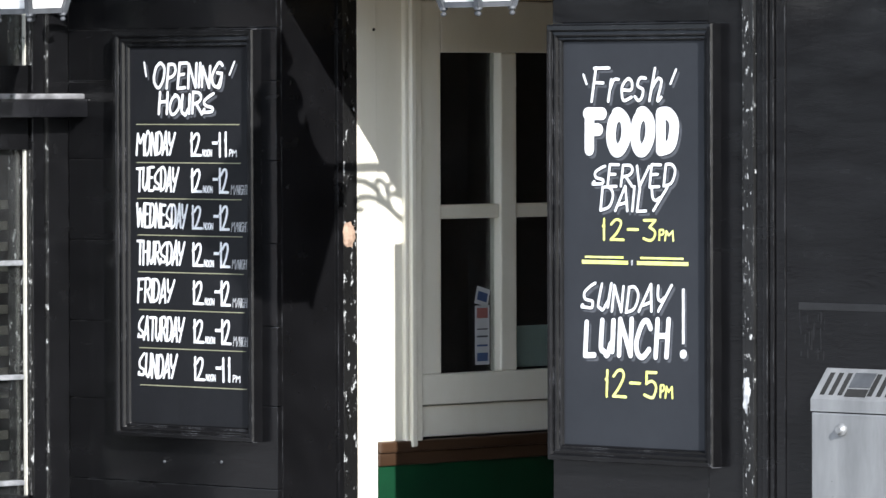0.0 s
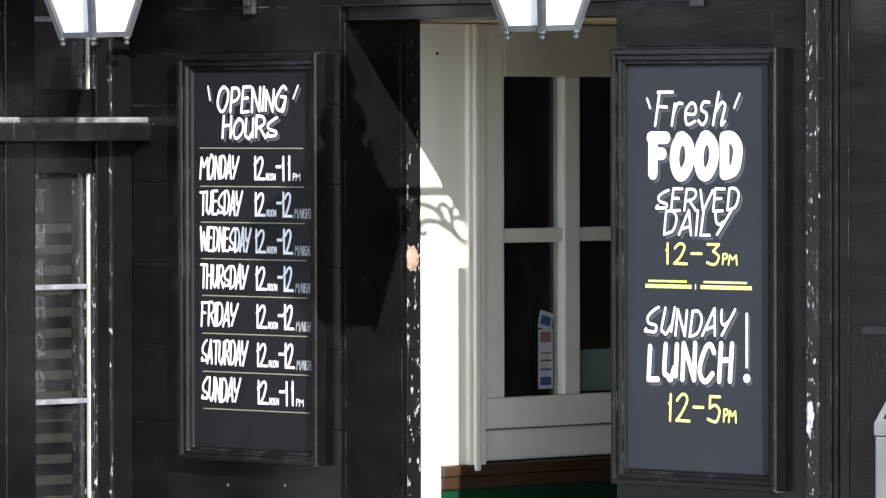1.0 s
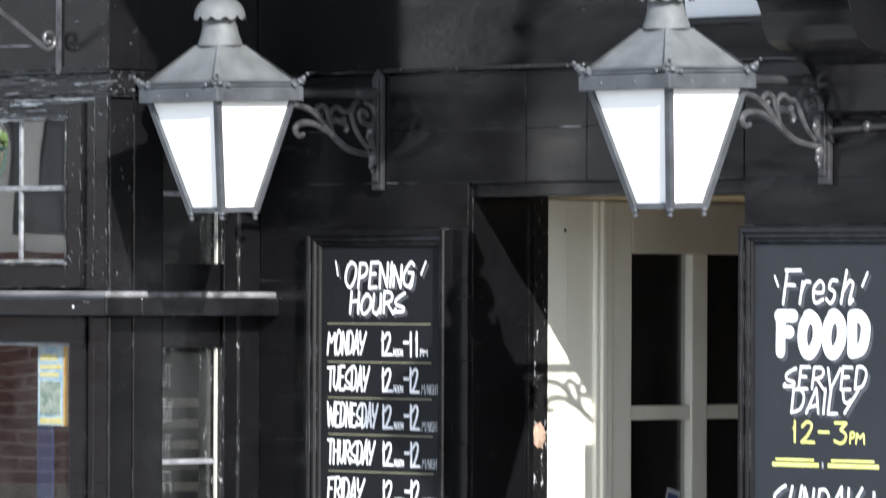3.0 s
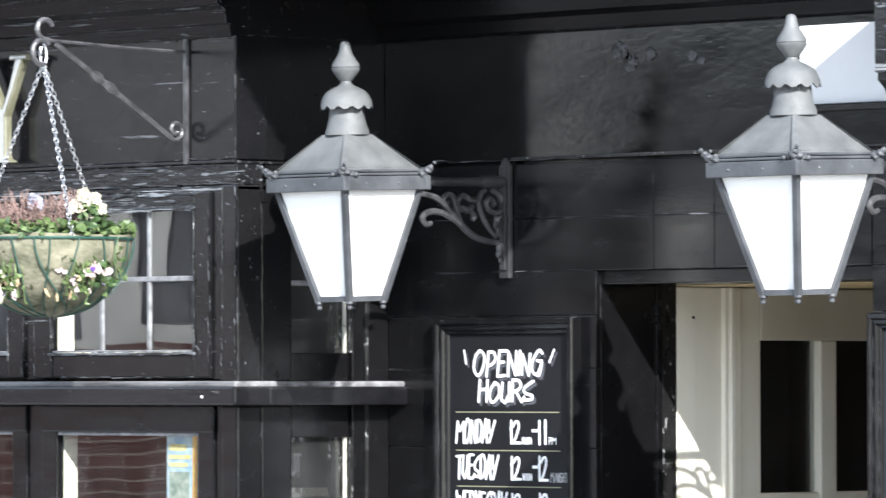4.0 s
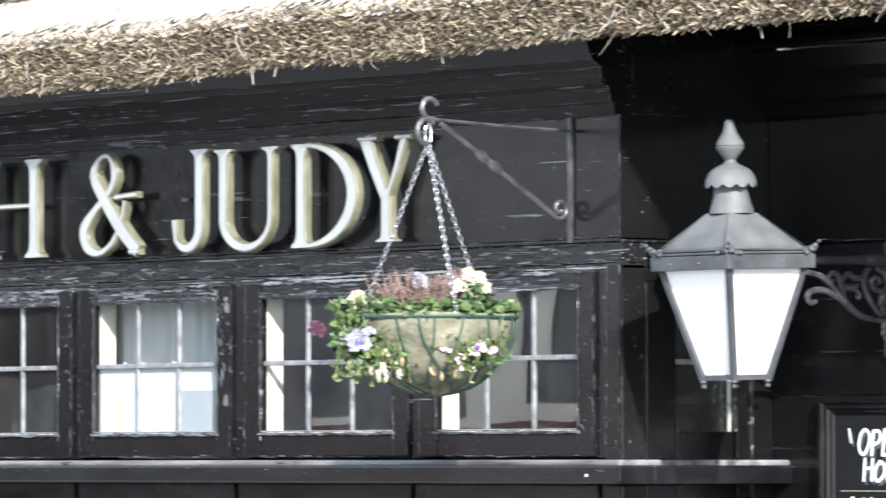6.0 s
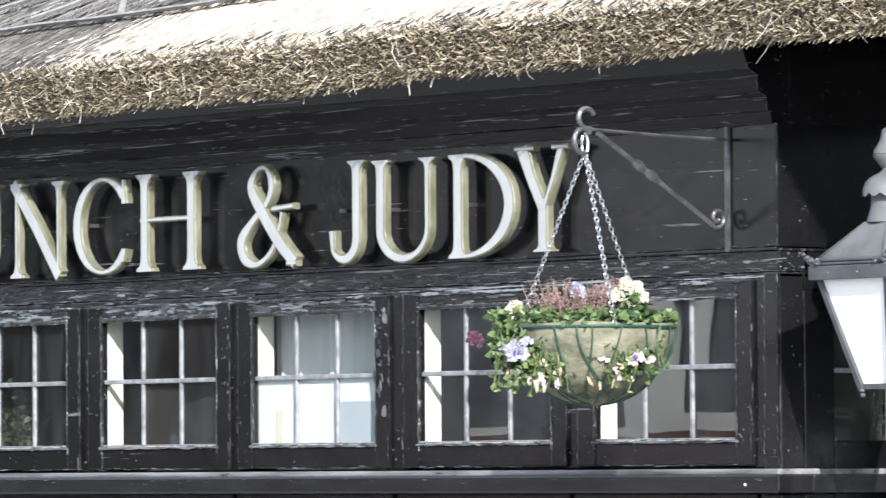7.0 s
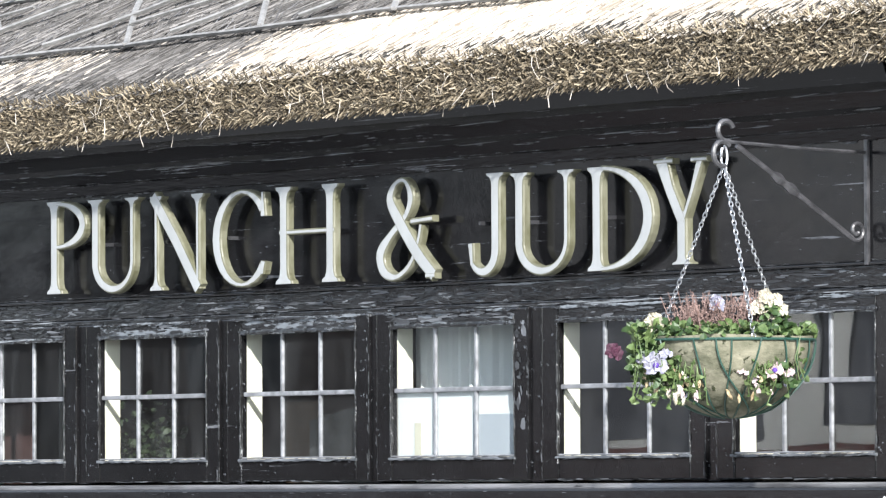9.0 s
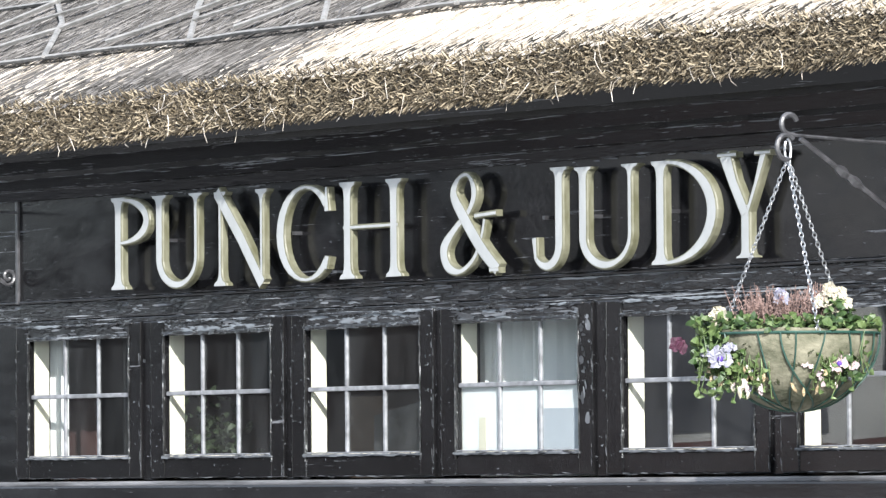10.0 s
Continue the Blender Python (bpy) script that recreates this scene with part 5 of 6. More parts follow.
# ---- wall lanterns ----
def lantern(x, z):
    L = thing("wall_lantern", (x, -0.002, z), "grey four-sided lantern with white opal panes on a scrolled bracket", "wall lantern", "lanterns by the door")
    o = 1.92
    cy = -0.652
    tilt = Matrix.Translation((0, cy, 2.15 - o)) @ Matrix.Rotation(radians(1.7), 4, "X") @ Matrix.Translation((0, -cy, -(2.15 - o)))

    def head(bm):
        bmesh.ops.transform(bm, matrix=tilt, verts=bm.verts)
        return bm

    hb, ht, zb, zt = 0.067, 0.150, 1.846 - o, 2.168 - o
    # panes
    for k in range(4):
        bm = bmesh.new()
        c, s = math.cos(k * math.pi / 2), math.sin(k * math.pi / 2)
        vs = []
        for d in (0.0, 0.004):
            for u, z, r in ((-1, zb, hb), (1, zb, hb), (1, zt, ht), (-1, zt, ht)):
                px, py = u * (r - 0.002), -(r - 0.004) + d
                vs.append(bm.verts.new((px * c - py * s, cy + px * s + py * c, z)))
        for f in ((0, 1, 2, 3), (7, 6, 5, 4), (0, 4, 5, 1), (1, 5, 6, 2), (2, 6, 7, 3), (3, 7, 4, 0)):
            bm.faces.new([vs[i] for i in f])
        part("pane", head(bm), OPAL, L, "white opal glass pane")
        # corner bar with its ball foot
        bm = bmesh.new()
        sx, sy = ((-1, -1), (1, -1), (1, 1), (-1, 1))[k]
        tube(bm, [(sx * ht, cy + sy * ht, zt + 0.01), (sx * hb, cy + sy * hb, zb - 0.005)], 0.0125, 4)
        part("corner_bar", head(bm), LANTERN, L)
        bm = bmesh.new()
        lathe(bm, [(0.004, -0.030), (0.008, -0.026), (0.008, -0.020), (0.004, -0.017), (0.011, -0.012), (0.011, -0.006), (0.007, 0.0)], 10, (sx * hb, cy + sy * hb, zb))
        part("foot", head(bm), LANTERN, L, "", True)
        # cast acanthus leaf on the roof corner
        bm = bmesh.new()
        for d, side, up, r in ((0.0, 0.0, 0.050, 0.015), (0.012, 0.008, 0.056, 0.011), (0.012, -0.008, 0.058, 0.011), (0.020, 0.0, 0.066, 0.009), (0.030, 0.003, 0.078, 0.006),
                               (-0.006, 0.020, 0.050, 0.010), (-0.006, -0.020, 0.050, 0.010), (-0.004, 0.034, 0.048, 0.007), (-0.004, -0.034, 0.048, 0.007)):
            c = Vector((sx * (0.158 + d * 0.8) - sy * side * 0.7, cy + sy * (0.158 + d * 0.8) + sx * side * 0.7, zt + up))
            ball = bmesh.ops.create_icosphere(bm, subdivisions=2, radius=r)["verts"]
            for v in ball:
                v.co = c + v.co * (1 + 0.7 * noise.noise(v.co * 95 + c * 40))
        part("corner_leaf", head(bm), LANTERN, L, "cast leaf ornament", True)
        # rivets along the band
        for u in (-0.085, 0.045):
            bm = bmesh.new()
            c, s = math.cos(k * math.pi / 2), math.sin(k * math.pi / 2)
            bmesh.ops.create_icosphere(bm, subdivisions=1, radius=0.0042, matrix=Matrix.Translation((u * c + 0.1745 * s, cy + u * s - 0.1745 * c, zt + 0.020)))
            part("rivet", head(bm), LANTERN_ROOF, L)
    bm = bmesh.new()
    for a in ((-hb, hb, cy - hb - 0.006, cy - hb + 0.004), (-hb, hb, cy + hb - 0.004, cy + hb + 0.006), (-hb - 0.006, -hb + 0.004, cy - hb, cy + hb), (hb - 0.004, hb + 0.006, cy - hb, cy + hb)):
        box(bm, *a, zb - 0.006, zb + 0.010)
    part("bottom_frame", head(bm), LANTERN, L)
    bm = bmesh.new()
    q = 0.174
    for a in ((-q, q, cy - q, cy - q + 0.02), (-q, q, cy + q - 0.02, cy + q), (-q, -q + 0.02, cy - q + 0.02, cy + q - 0.02), (q - 0.02, q, cy - q + 0.02, cy + q - 0.02)):
        box(bm, *a, zt, zt + 0.042, 0.003)
    part("top_frame", head(bm), LANTERN, L)
    bm = bmesh.new()
    for a in ((0.166, 0.044, 0.052), (0.160, 0.054, 0.062)):
        box(bm, -a[0], a[0], cy - a[0], cy + a[0], zt + a[1], zt + a[2], 0.003)
    part("roof_moulding", head(bm), LANTERN, L)
    bm = bmesh.new()
    rings = []
    for r, z in ((0.166, 0.058), (0.165, 0.066), (0.158, 0.070), (0.118, 0.109), (0.084, 0.142), (0.056, 0.170)):
        corner = []
        for sx, sy in ((-1, -1), (1, -1), (1, 1), (-1, 1)):
            for ox, oy in (((0, sy), (sx, 0)) if sx * sy < 0 else ((sx, 0), (0, sy))):
                corner.append(bm.verts.new((sx * r - ox * r * 0.10, cy + sy * r - oy * r * 0.10, zt + z)))
        rings.append(corner)
    for a, b in zip(rings, rings[1:]):
        for k in range(8):
            bm.faces.new((a[k], a[(k + 1) % 8], b[(k + 1) % 8], b[k]))
    bm.faces.new(rings[-1])
    bm.faces.new(rings[0][::-1])
    bmesh.ops.recalc_face_normals(bm, faces=bm.faces)
    part("roof", head(bm), LANTERN_ROOF, L, "grey sheet-metal pyramid roof")
    bm = bmesh.new()
    lathe(bm, [(0.067, 0.168), (0.065, 0.180), (0.059, 0.196), (0.054, 0.216), (0.052, 0.235), (0.052, 0.262)], 24, (0, cy, zt))
    part("neck", head(bm), LANTERN_ROOF, L, "", True)
    bm = bmesh.new()
    lathe(bm, [(0.078, 0.256), (0.0765, 0.262), (0.074, 0.272), (0.067, 0.287), (0.056, 0.299), (0.040, 0.308), (0.024, 0.315), (0.017, 0.322)], 64, (0, cy, zt), lambda k: -0.013 * abs(math.sin(k * math.pi / 5.33)))
    part("cap", head(bm), LANTERN_ROOF, L, "domed cap with a scalloped edge", True)
    bm = bmesh.new()
    lathe(bm, [(0.017, 0.318), (0.016, 0.328), (0.020, 0.331), (0.028, 0.342), (0.037, 0.354), (0.0415, 0.362), (0.0425, 0.366), (0.0395, 0.368), (0.0415, 0.371), (0.040, 0.380), (0.031, 0.394), (0.022, 0.408), (0.017, 0.424), (0.014, 0.440), (0.009, 0.446), (0.003, 0.448)], 24, (0, cy, zt))
    part("finial", head(bm), LANTERN_ROOF, L, "", True)
    # bracket: wall plate with a gabled top, arm, scrolls and leaves
    bm = box(one_box(-0.022, 0.022, -0.018, 0.0, -0.005, 0.340, 0.004), -0.012, 0.012, -0.026, -0.018, 0.02, 0.335, 0.003)
    tube(bm, [(0, -0.009, 0.336), (0, -0.009, 0.350), (0, -0.009, 0.362)], lambda t: 0.026 * (1 - 0.7 * t), 4)
    part("back_plate", bm, IRON, L, "black wall plate")
    bm = bmesh.new()
    tube(bm, [(0, -0.01, 0.290), (0, -0.30, 0.284), (0, -0.50, 0.280)], 0.0145, 10)
    part("arm", bm, IRON, L, "", True)
    bm = bmesh.new()
    tube(bm, [(0, -0.115, 0.288), (0, -0.105, 0.288), (0, -0.05, 0.288), (0, -0.026, 0.289)], lambda t: (0.015, 0.0195, 0.0195, 0.016)[min(3, int(t * 3 + 0.01))], 12)
    part("collar", bm, IRON, L, "", True)
    arcs = (((-0.38, 0.252), (-0.352, 0.246), (-0.298, 0.235), (-0.252, 0.205), (-0.206, 0.163), (-0.148, 0.124), (-0.089, 0.108), (-0.028, 0.102)),
            ((-0.318, 0.160), (-0.338, 0.154), (-0.354, 0.170), (-0.342, 0.187), (-0.312, 0.194), (-0.272, 0.190), (-0.236, 0.176), (-0.200, 0.158)),
            ((-0.176, 0.140), (-0.198, 0.166), (-0.214, 0.206), (-0.226, 0.236), (-0.252, 0.246), (-0.270, 0.230), (-0.256, 0.216), (-0.244, 0.226)),
            ((-0.190, 0.196), (-0.212, 0.222), (-0.186, 0.244), (-0.158, 0.232), (-0.128, 0.234), (-0.112, 0.254), (-0.095, 0.262)),
            ((-0.050, 0.118), (-0.086, 0.152), (-0.110, 0.188), (-0.122, 0.224), (-0.108, 0.252)),
            ((-0.026, 0.200), (-0.058, 0.194), (-0.084, 0.206), (-0.092, 0.226), (-0.074, 0.236), (-0.058, 0.222), (-0.070, 0.214)),
            ((-0.068, 0.262), (-0.040, 0.252), (-0.026, 0.226)),
            ((-0.190, 0.208), (-0.166, 0.200), (-0.148, 0.212)), ((-0.160, 0.202), (-0.142, 0.182), (-0.150, 0.170)))
    for k, a in enumerate(arcs):
        thick = (0.0098, 0.0090, 0.0080, 0.0080, 0.0076, 0.0080, 0.0090, 0.0095, 0.0085)[k]
        bm = bmesh.new()
        tube(bm, [(0, y, z) for y, z in curved(list(a))], lambda t: thick * (0.80 + 0.35 * math.sin(3.1 * t)), 7)
        part("scroll", bm, IRON_GREY, L, "", True)
    # cast leaves against the plate
    for y, z, r in ((-0.040, 0.172, 0.017), (-0.050, 0.160, 0.012), (-0.040, 0.140, 0.013), (-0.034, 0.088, 0.015), (-0.040, 0.068, 0.011), (-0.032, 0.050, 0.008)):
        bm = bmesh.new()
        bmesh.ops.create_icosphere(bm, subdivisions=2, radius=r)
        for v in bm.verts:
            v.co *= 1 + 0.5 * noise.noise(v.co * 60 + Vector((y * 90, 0, z * 70)))
            v.co = Vector((v.co.x * 0.6, y + v.co.y, z + v.co.z * 1.3))
        part("leaf_casting", bm, IRON_GREY, L, "", True)
    return L


lamp = lantern(-0.782, 1.92)
copy_thing(lamp, pose(1.064, -0.002, 1.918))

# ---- hanging basket bracket ----
def basket_bracket(x):
    B = thing("basket_bracket", (x, BAY - 0.006, 2.27), "wrought-iron hanging basket bracket with scrolled ends", "bracket", "basket brackets")
    part("wall_bar", one_box(-0.008, 0.008, -0.012, 0.0, 0.0, 0.395, 0.002), IRON_GREY, B)
    bm = bmesh.new()
    tube(bm, [(0, -0.012, 0.345), (0, -0.25, 0.350), (0, -0.545, 0.362)], 0.0055, 6)
    part("top_bar", bm, IRON_GREY, B)
    bm = bmesh.new()
    pts = [(-0.545, 0.362), (-0.575, 0.366)] + [(-0.562 + 0.030 * math.cos(a), 0.395 + 0.030 * math.sin(a)) for a in np.linspace(math.radians(250), math.radians(20), 12)]
    tube(bm, [(0, y, z) for y, z in pts], 0.008, 6)
    part("tip_scroll", bm, IRON_GREY, B)
    bm = bmesh.new()
    tube(bm, [(0, -0.575 + 0.035 * math.cos(a), 0.325 + 0.038 * math.sin(a)) for a in np.linspace(radians(40), radians(290), 14)], 0.008, 6)
    part("hook", bm, IRON_GREY, B)
    bm = bmesh.new()
    pts = [(0, -0.52 + 0.455 * t, 0.352 - 0.272 * t) for t in np.linspace(0, 1, 41)]
    tube(bm, pts, lambda t: 0.0085 + (0.009 * abs(math.sin((t - 0.30) / 0.22 * 2 * math.pi)) if 0.30 < t < 0.52 else 0), 5)
    part("stay", bm, IRON_GREY, B, "twisted diagonal stay")
    bm = bmesh.new()
    tube(bm, [(0, y, z) for y, z in [(-0.065, 0.080)] + spiral(-0.048, 0.105, 0.032, 1.2, -1.9, 1)], 0.0065, 6)
    part("stay_scroll", bm, IRON_GREY, B)
    return B


basket_bracket(-1.552)
basket_bracket(-6.835)

# ---- hanging basket ----
HB = thing("hanging_basket", (-1.552, -1.178, 1.797), "wire hanging basket with moss liner, pansies and dry heather", "hanging basket")
R, RZ = 0.254, 0.235


def bowl(t, a, r=R):
    """Point on the bowl: t from 0 at the rim to 1 at the bottom."""
    ph = t * math.pi / 2
    return Vector((r * math.cos(ph) * math.cos(a), r * math.cos(ph) * math.sin(a), RZ - RZ * math.sin(ph)))


bm = bmesh.new()
tube(bm, [(R * math.cos(a), R * math.sin(a), RZ) for a in np.linspace(0, 2 * math.pi, 49)[:-1]], 0.0045, 6, True)
part("rim", bm, WIRE, HB, "green coated wire rim")
for k in range(16):
    bm = bmesh.new()
    a = 2 * math.pi * k / 16
    tube(bm, [bowl(t, a + 0.12 * math.sin(t * 3 + k), R + 0.003) for t in np.linspace(0, 0.9, 12)], 0.0026, 5)
    part("wire", bm, WIRE, HB)
for k in range(6):
    bm = bmesh.new()
    a = 2 * math.pi * k / 6 + 0.2
    tube(bm, [bowl(t, a + 1.3 * t * t, R + 0.005) for t in np.linspace(0, 0.95, 14)], 0.003, 5)
    part("wire_loop", bm, WIRE, HB)
bm = bmesh.new()
rings = []
for t in np.linspace(-0.02, 0.99, 14):
    ring = []
    for k in range(40):
        p = bowl(max(0, t), 2 * math.pi * k / 40, R - 0.004)
        if t < 0:
            p.z += 0.012
        p *= 1 + 0.025 * noise.noise(p * 14)
        ring.append(bm.verts.new(p))
    rings.append(ring)
for a, b in zip(rings, rings[1:]):
    for k in range(40):
        bm.faces.new((a[k], b[k], b[(k + 1) % 40], a[(k + 1) % 40]))
bm.faces.new(rings[-1][::-1])
bm.faces.new(rings[0])
part("liner", bm, LINER, HB, "mottled mossy fibre liner", True)


def chain(p, q):
    bm = bmesh.new()
    p, q = Vector(p), Vector(q)
    n = int((q - p).length / 0.0155)
    d = (q - p).normalized()
    s1 = d.cross(Vector((0.3, 0.9, 0.1))).normalized()
    s2 = d.cross(s1)
    for i in range(n):
        c = p + (q - p) * ((i + 0.5) / n)
        s = s1 if i % 2 else s2
        tube(bm, [c + d * 0.0105 * math.cos(a) + s * 0.0062 * math.sin(a) for a in np.linspace(0, 2 * math.pi, 9)[:-1]], 0.0017, 4, True)
    return bm


RING = Vector((0, -0.02, 0.765))
for a in (-2.75, -0.40, 1.75):
    part("chain", chain(RING, (R * math.cos(a), R * math.sin(a), RZ)), CHAIN, HB, "bright galvanised chain")
bm = bmesh.new()
tube(bm, [(0, -0.02 + 0.012 * math.sin(a), 0.79 + 0.032 * math.cos(a)) for a in np.linspace(0, 5.6, 14)], 0.004, 6)
part("chain_hook", bm, CHAIN, HB)

RIGHT, FRONT = Vector((0.669, 0.743, 0)), Vector((0.743, -0.669, 0))


def seen(u, v, d):
    """A place in the basket by its spread along the wall's view, its height over the rim and its depth."""
    return RIGHT * u + FRONT * d + Vector((0, 0, RZ + v))


def leaf(bm, c, size, rng):
    d = Vector((rng.uniform(-1, 1), rng.uniform(-1, 1), rng.uniform(-0.4, 0.8))).normalized()
    s = d.cross(Vector((rng.uniform(-1, 1), rng.uniform(-1, 1), rng.uniform(-0.3, 1)))).normalized()
    n = d.cross(s) * size * 0.22
    w = size * rng.uniform(0.34, 0.52)
    v = [c, c + d * size * 0.35 + s * w - n, c + d * size * 0.8 + s * w * 0.6 - n * 0.5, c + d * size + n * 0.4,
         c + d * size * 0.8 - s * w * 0.6 - n * 0.5, c + d * size * 0.35 - s * w - n]
    vs = [bm.verts.new(p) for p in v] + [bm.verts.new(c + d * size * 0.55 + n)]
    for i in range(6):
        bm.faces.new((vs[i], vs[(i + 1) % 6], vs[6]))


rng = random.Random(5)
clumps = [("foliage", LEAF, 900), ("dark_foliage", LEAF_DARK, 620)]


def near(m, s):
    return min(max(rng.gauss(m, s), m - 1.7 * s), m + 1.7 * s)


for name, m, count in clumps:
    bm = bmesh.new()
    for _ in range(count):
        k = rng.random()
        if k < 0.46:
            a, r = rng.uniform(0, 6.283), R * math.sqrt(rng.uniform(0.1, 1.0))
            p = Vector((r * math.cos(a), r * math.sin(a), RZ + rng.uniform(0.0, 0.038) + 0.004))
        elif k < 0.74:
            p = seen(near(-0.225, 0.036), near(-0.035, 0.045), rng.uniform(0.0, 0.14))
        elif k < 0.86:
            p = seen(near(-0.15, 0.045), near(-0.10, 0.045), rng.uniform(0.13, 0.20))
        elif k < 0.94:
            p = seen(near(0.13, 0.04), near(-0.105, 0.025), rng.uniform(0.14, 0.18))
        else:
            p = seen(near(0.13, 0.03), rng.uniform(0.0, 0.10), rng.uniform(0.0, 0.12))
        leaf(bm, p, rng.uniform(0.016, 0.038), rng)
    o = part(name, bm, m, HB)
    o["kind"] = "stuff"
# dry heather sprigs
bm = bmesh.new()
for _ in range(170):
    p = seen(rng.uniform(-0.17, 0.10), rng.uniform(0.02, 0.05), rng.uniform(-0.12, 0.10))
    q = p + Vector((rng.uniform(-0.04, 0.04), rng.uniform(-0.04, 0.04), rng.uniform(0.04, 0.115)))
    tube(bm, [p, q], 0.0011, 3)
    for j in range(9):
        c = p.lerp(q, 0.25 + 0.08 * j) + Vector((rng.uniform(-1, 1), rng.uniform(-1, 1), rng.uniform(-1, 1))) * 0.006
        bmesh.ops.create_icosphere(bm, subdivisions=0 + 1, radius=rng.uniform(0.0014, 0.0032), matrix=Matrix.Translation(c))
part("heather", bm, HEATHER, HB, "dry pinkish heather sprigs")["kind"] = "stuff"


def pansy(u, v, d, size, mat, eye, droop=0.0):
    bm = bmesh.new()
    r = random.Random(int(u * 1000) + int(v * 777) + 31)
    for k, a in enumerate((90, 35, 145, 215, 325)):
        ca, sa = math.cos(radians(a)), math.sin(radians(a))
        rx = size * (0.44 if k else 0.5)
        rx *= r.uniform(0.62, 0.85)
        cx, cz, lean = ca * size * 0.30, sa * size * 0.30, r.uniform(-0.5, 0.5)
        ctr = bm.verts.new((cx, 0.10 * size - 0.003 * k, cz))
        ring = []
        for j in range(14):
            t = 2 * math.pi * j / 14
            q = rx * (1 + 0.13 * math.sin(j * 2.1 + k) + r.uniform(-0.10, 0.10))
            ring.append(bm.verts.new((cx + math.cos(t) * q, -0.003 * k + lean * math.cos(t - radians(a)) * q - 0.10 * size * math.sin(j * 2.6 + k), cz + math.sin(t) * q)))
        for x, y in zip(ring, ring[1:] + ring[:1]):
            bm.faces.new((ctr, x, y))
    fl = part("flower", bm, mat, HB, "", True)
    c = seen(u, v, d)
    fl.matrix_basis = pose(*c, -10 - droop, r.uniform(-25, 25), 48 + r.uniform(-25, 25))
    if eye:
        e = bmesh.new()
        bmesh.ops.create_icosphere(e, subdivisions=2, radius=size * 0.16)
        ey = part("flower_eye", e, eye, fl)
        ey.location = (0, -0.010, -size * 0.08)
    return fl


def wilted(u, v, d, size, mat=PETAL_WILTED):
    r = random.Random(int(u * 997) + int(v * 577))
    bm = bmesh.new()
    bmesh.ops.create_icosphere(bm, subdivisions=2, radius=1.0)
    for w in bm.verts:
        w.co = Vector((w.co.x * 0.38, w.co.y * 0.38, w.co.z)) * size * (0.85 + 0.8 * noise.noise(w.co * 3.1 + Vector((u * 50, v * 50, 0))))
        w.co.x *= 1 - 0.4 * w.co.z / size
    fl = part("flower", bm, mat, HB, "", True)
    fl.matrix_basis = pose(*seen(u, v, d), r.uniform(-25, 25), r.uniform(-35, 35), r.uniform(0, 180))


pansy(-0.345, -0.035, 0.10, 0.046, PETAL_PURPLE, None, 10)
pansy(-0.215, -0.075, 0.19, 0.062, PETAL_VIOLET, PETAL_EYE)
pansy(-0.250, -0.055, 0.13, 0.044, PETAL_VIOLET, None, 15)
pansy(-0.185, -0.045, 0.18, 0.036, PETAL_VIOLET, None, 30)
pansy(-0.222, 0.055, 0.10, 0.050, PETAL_WHITE, None, -20)
pansy(-0.04, 0.110, 0.05, 0.045, PETAL_VIOLET, PETAL_EYE, -10)
for u, v in ((0.085, 0.095), (0.11, 0.125), (0.14, 0.115), (0.16, 0.085), (0.125, 0.075)):
    pansy(u, v, 0.08, 0.042, PETAL_WHITE, None)
pansy(0.140, -0.095, 0.195, 0.052, PETAL_PINK, PETAL_EYE, 15)
pansy(0.045, -0.098, 0.215, 0.032, PETAL_PINK, None, 20)
pansy(0.185, -0.105, 0.17, 0.030, PETAL_PINK, None, 20)
for k in range(44):
    q = random.Random(k + 70)
    u = q.choice((-0.20, -0.13, 0.13)) + q.uniform(-0.06, 0.06)
    wilted(u, q.uniform(-0.17, -0.06), 0.19 - 0.5 * max(0, abs(u) - 0.12), q.uniform(0.010, 0.018), q.choice((PETAL_WILTED, PETAL_WHITE, PETAL_PINK, PETAL_VIOLET)))
bm = bmesh.new()
for k in range(46):
    q = random.Random(k + 400)
    u = q.uniform(-0.28, -0.05) if k < 30 else q.uniform(0.06, 0.22)
    d = 0.20 - 0.45 * max(0.0, abs(u) - 0.10)
    a = seen(u, q.uniform(-0.06, 0.02), d)
    c = seen(u + q.uniform(-0.03, 0.02), q.uniform(-0.20, -0.11), d + 0.005)
    mid = (a + c) / 2 + FRONT * 0.02 + RIGHT * q.uniform(-0.015, 0.015)
    tube(bm, [a, mid, c], 0.0016, 4)
    for t in (0.35, 0.6, 0.8, 1.0):
        leaf(bm, a.lerp(c, t) + FRONT * 0.008, q.uniform(0.014, 0.030), q)
part("trailing_foliage", bm, LEAF, HB, "limp trailing green foliage")["kind"] = "stuff"
for k in range(16):
    q = random.Random(k + 900)
    u = q.uniform(-0.25, -0.08) if k < 11 else q.uniform(0.08, 0.20)
    wilted(u, q.uniform(-0.19, -0.10), 0.215 - 0.45 * max(0.0, abs(u) - 0.10), q.uniform(0.013, 0.022), q.choice((PETAL_WILTED, PETAL_WHITE, PETAL_PINK)))
for u, v, s in ((-0.145, -0.155, 0.024), (-0.155, -0.175, 0.020), (-0.10, -0.145, 0.020), (0.005, -0.165, 0.018), (0.075, -0.170, 0.018), (0.035, -0.175, 0.015), (-0.12, -0.13, 0.018)):
    wilted(u, v, 0.20, s, PETAL_WILTED if s < 0.02 else PETAL_WHITE)


# ---- thatched roof ----
def eave_z(x):
    return 2.851 + 0.009 * (x + 3.6) + 0.012 * noise.noise(Vector((x * 1.3, 3.1, 0)))


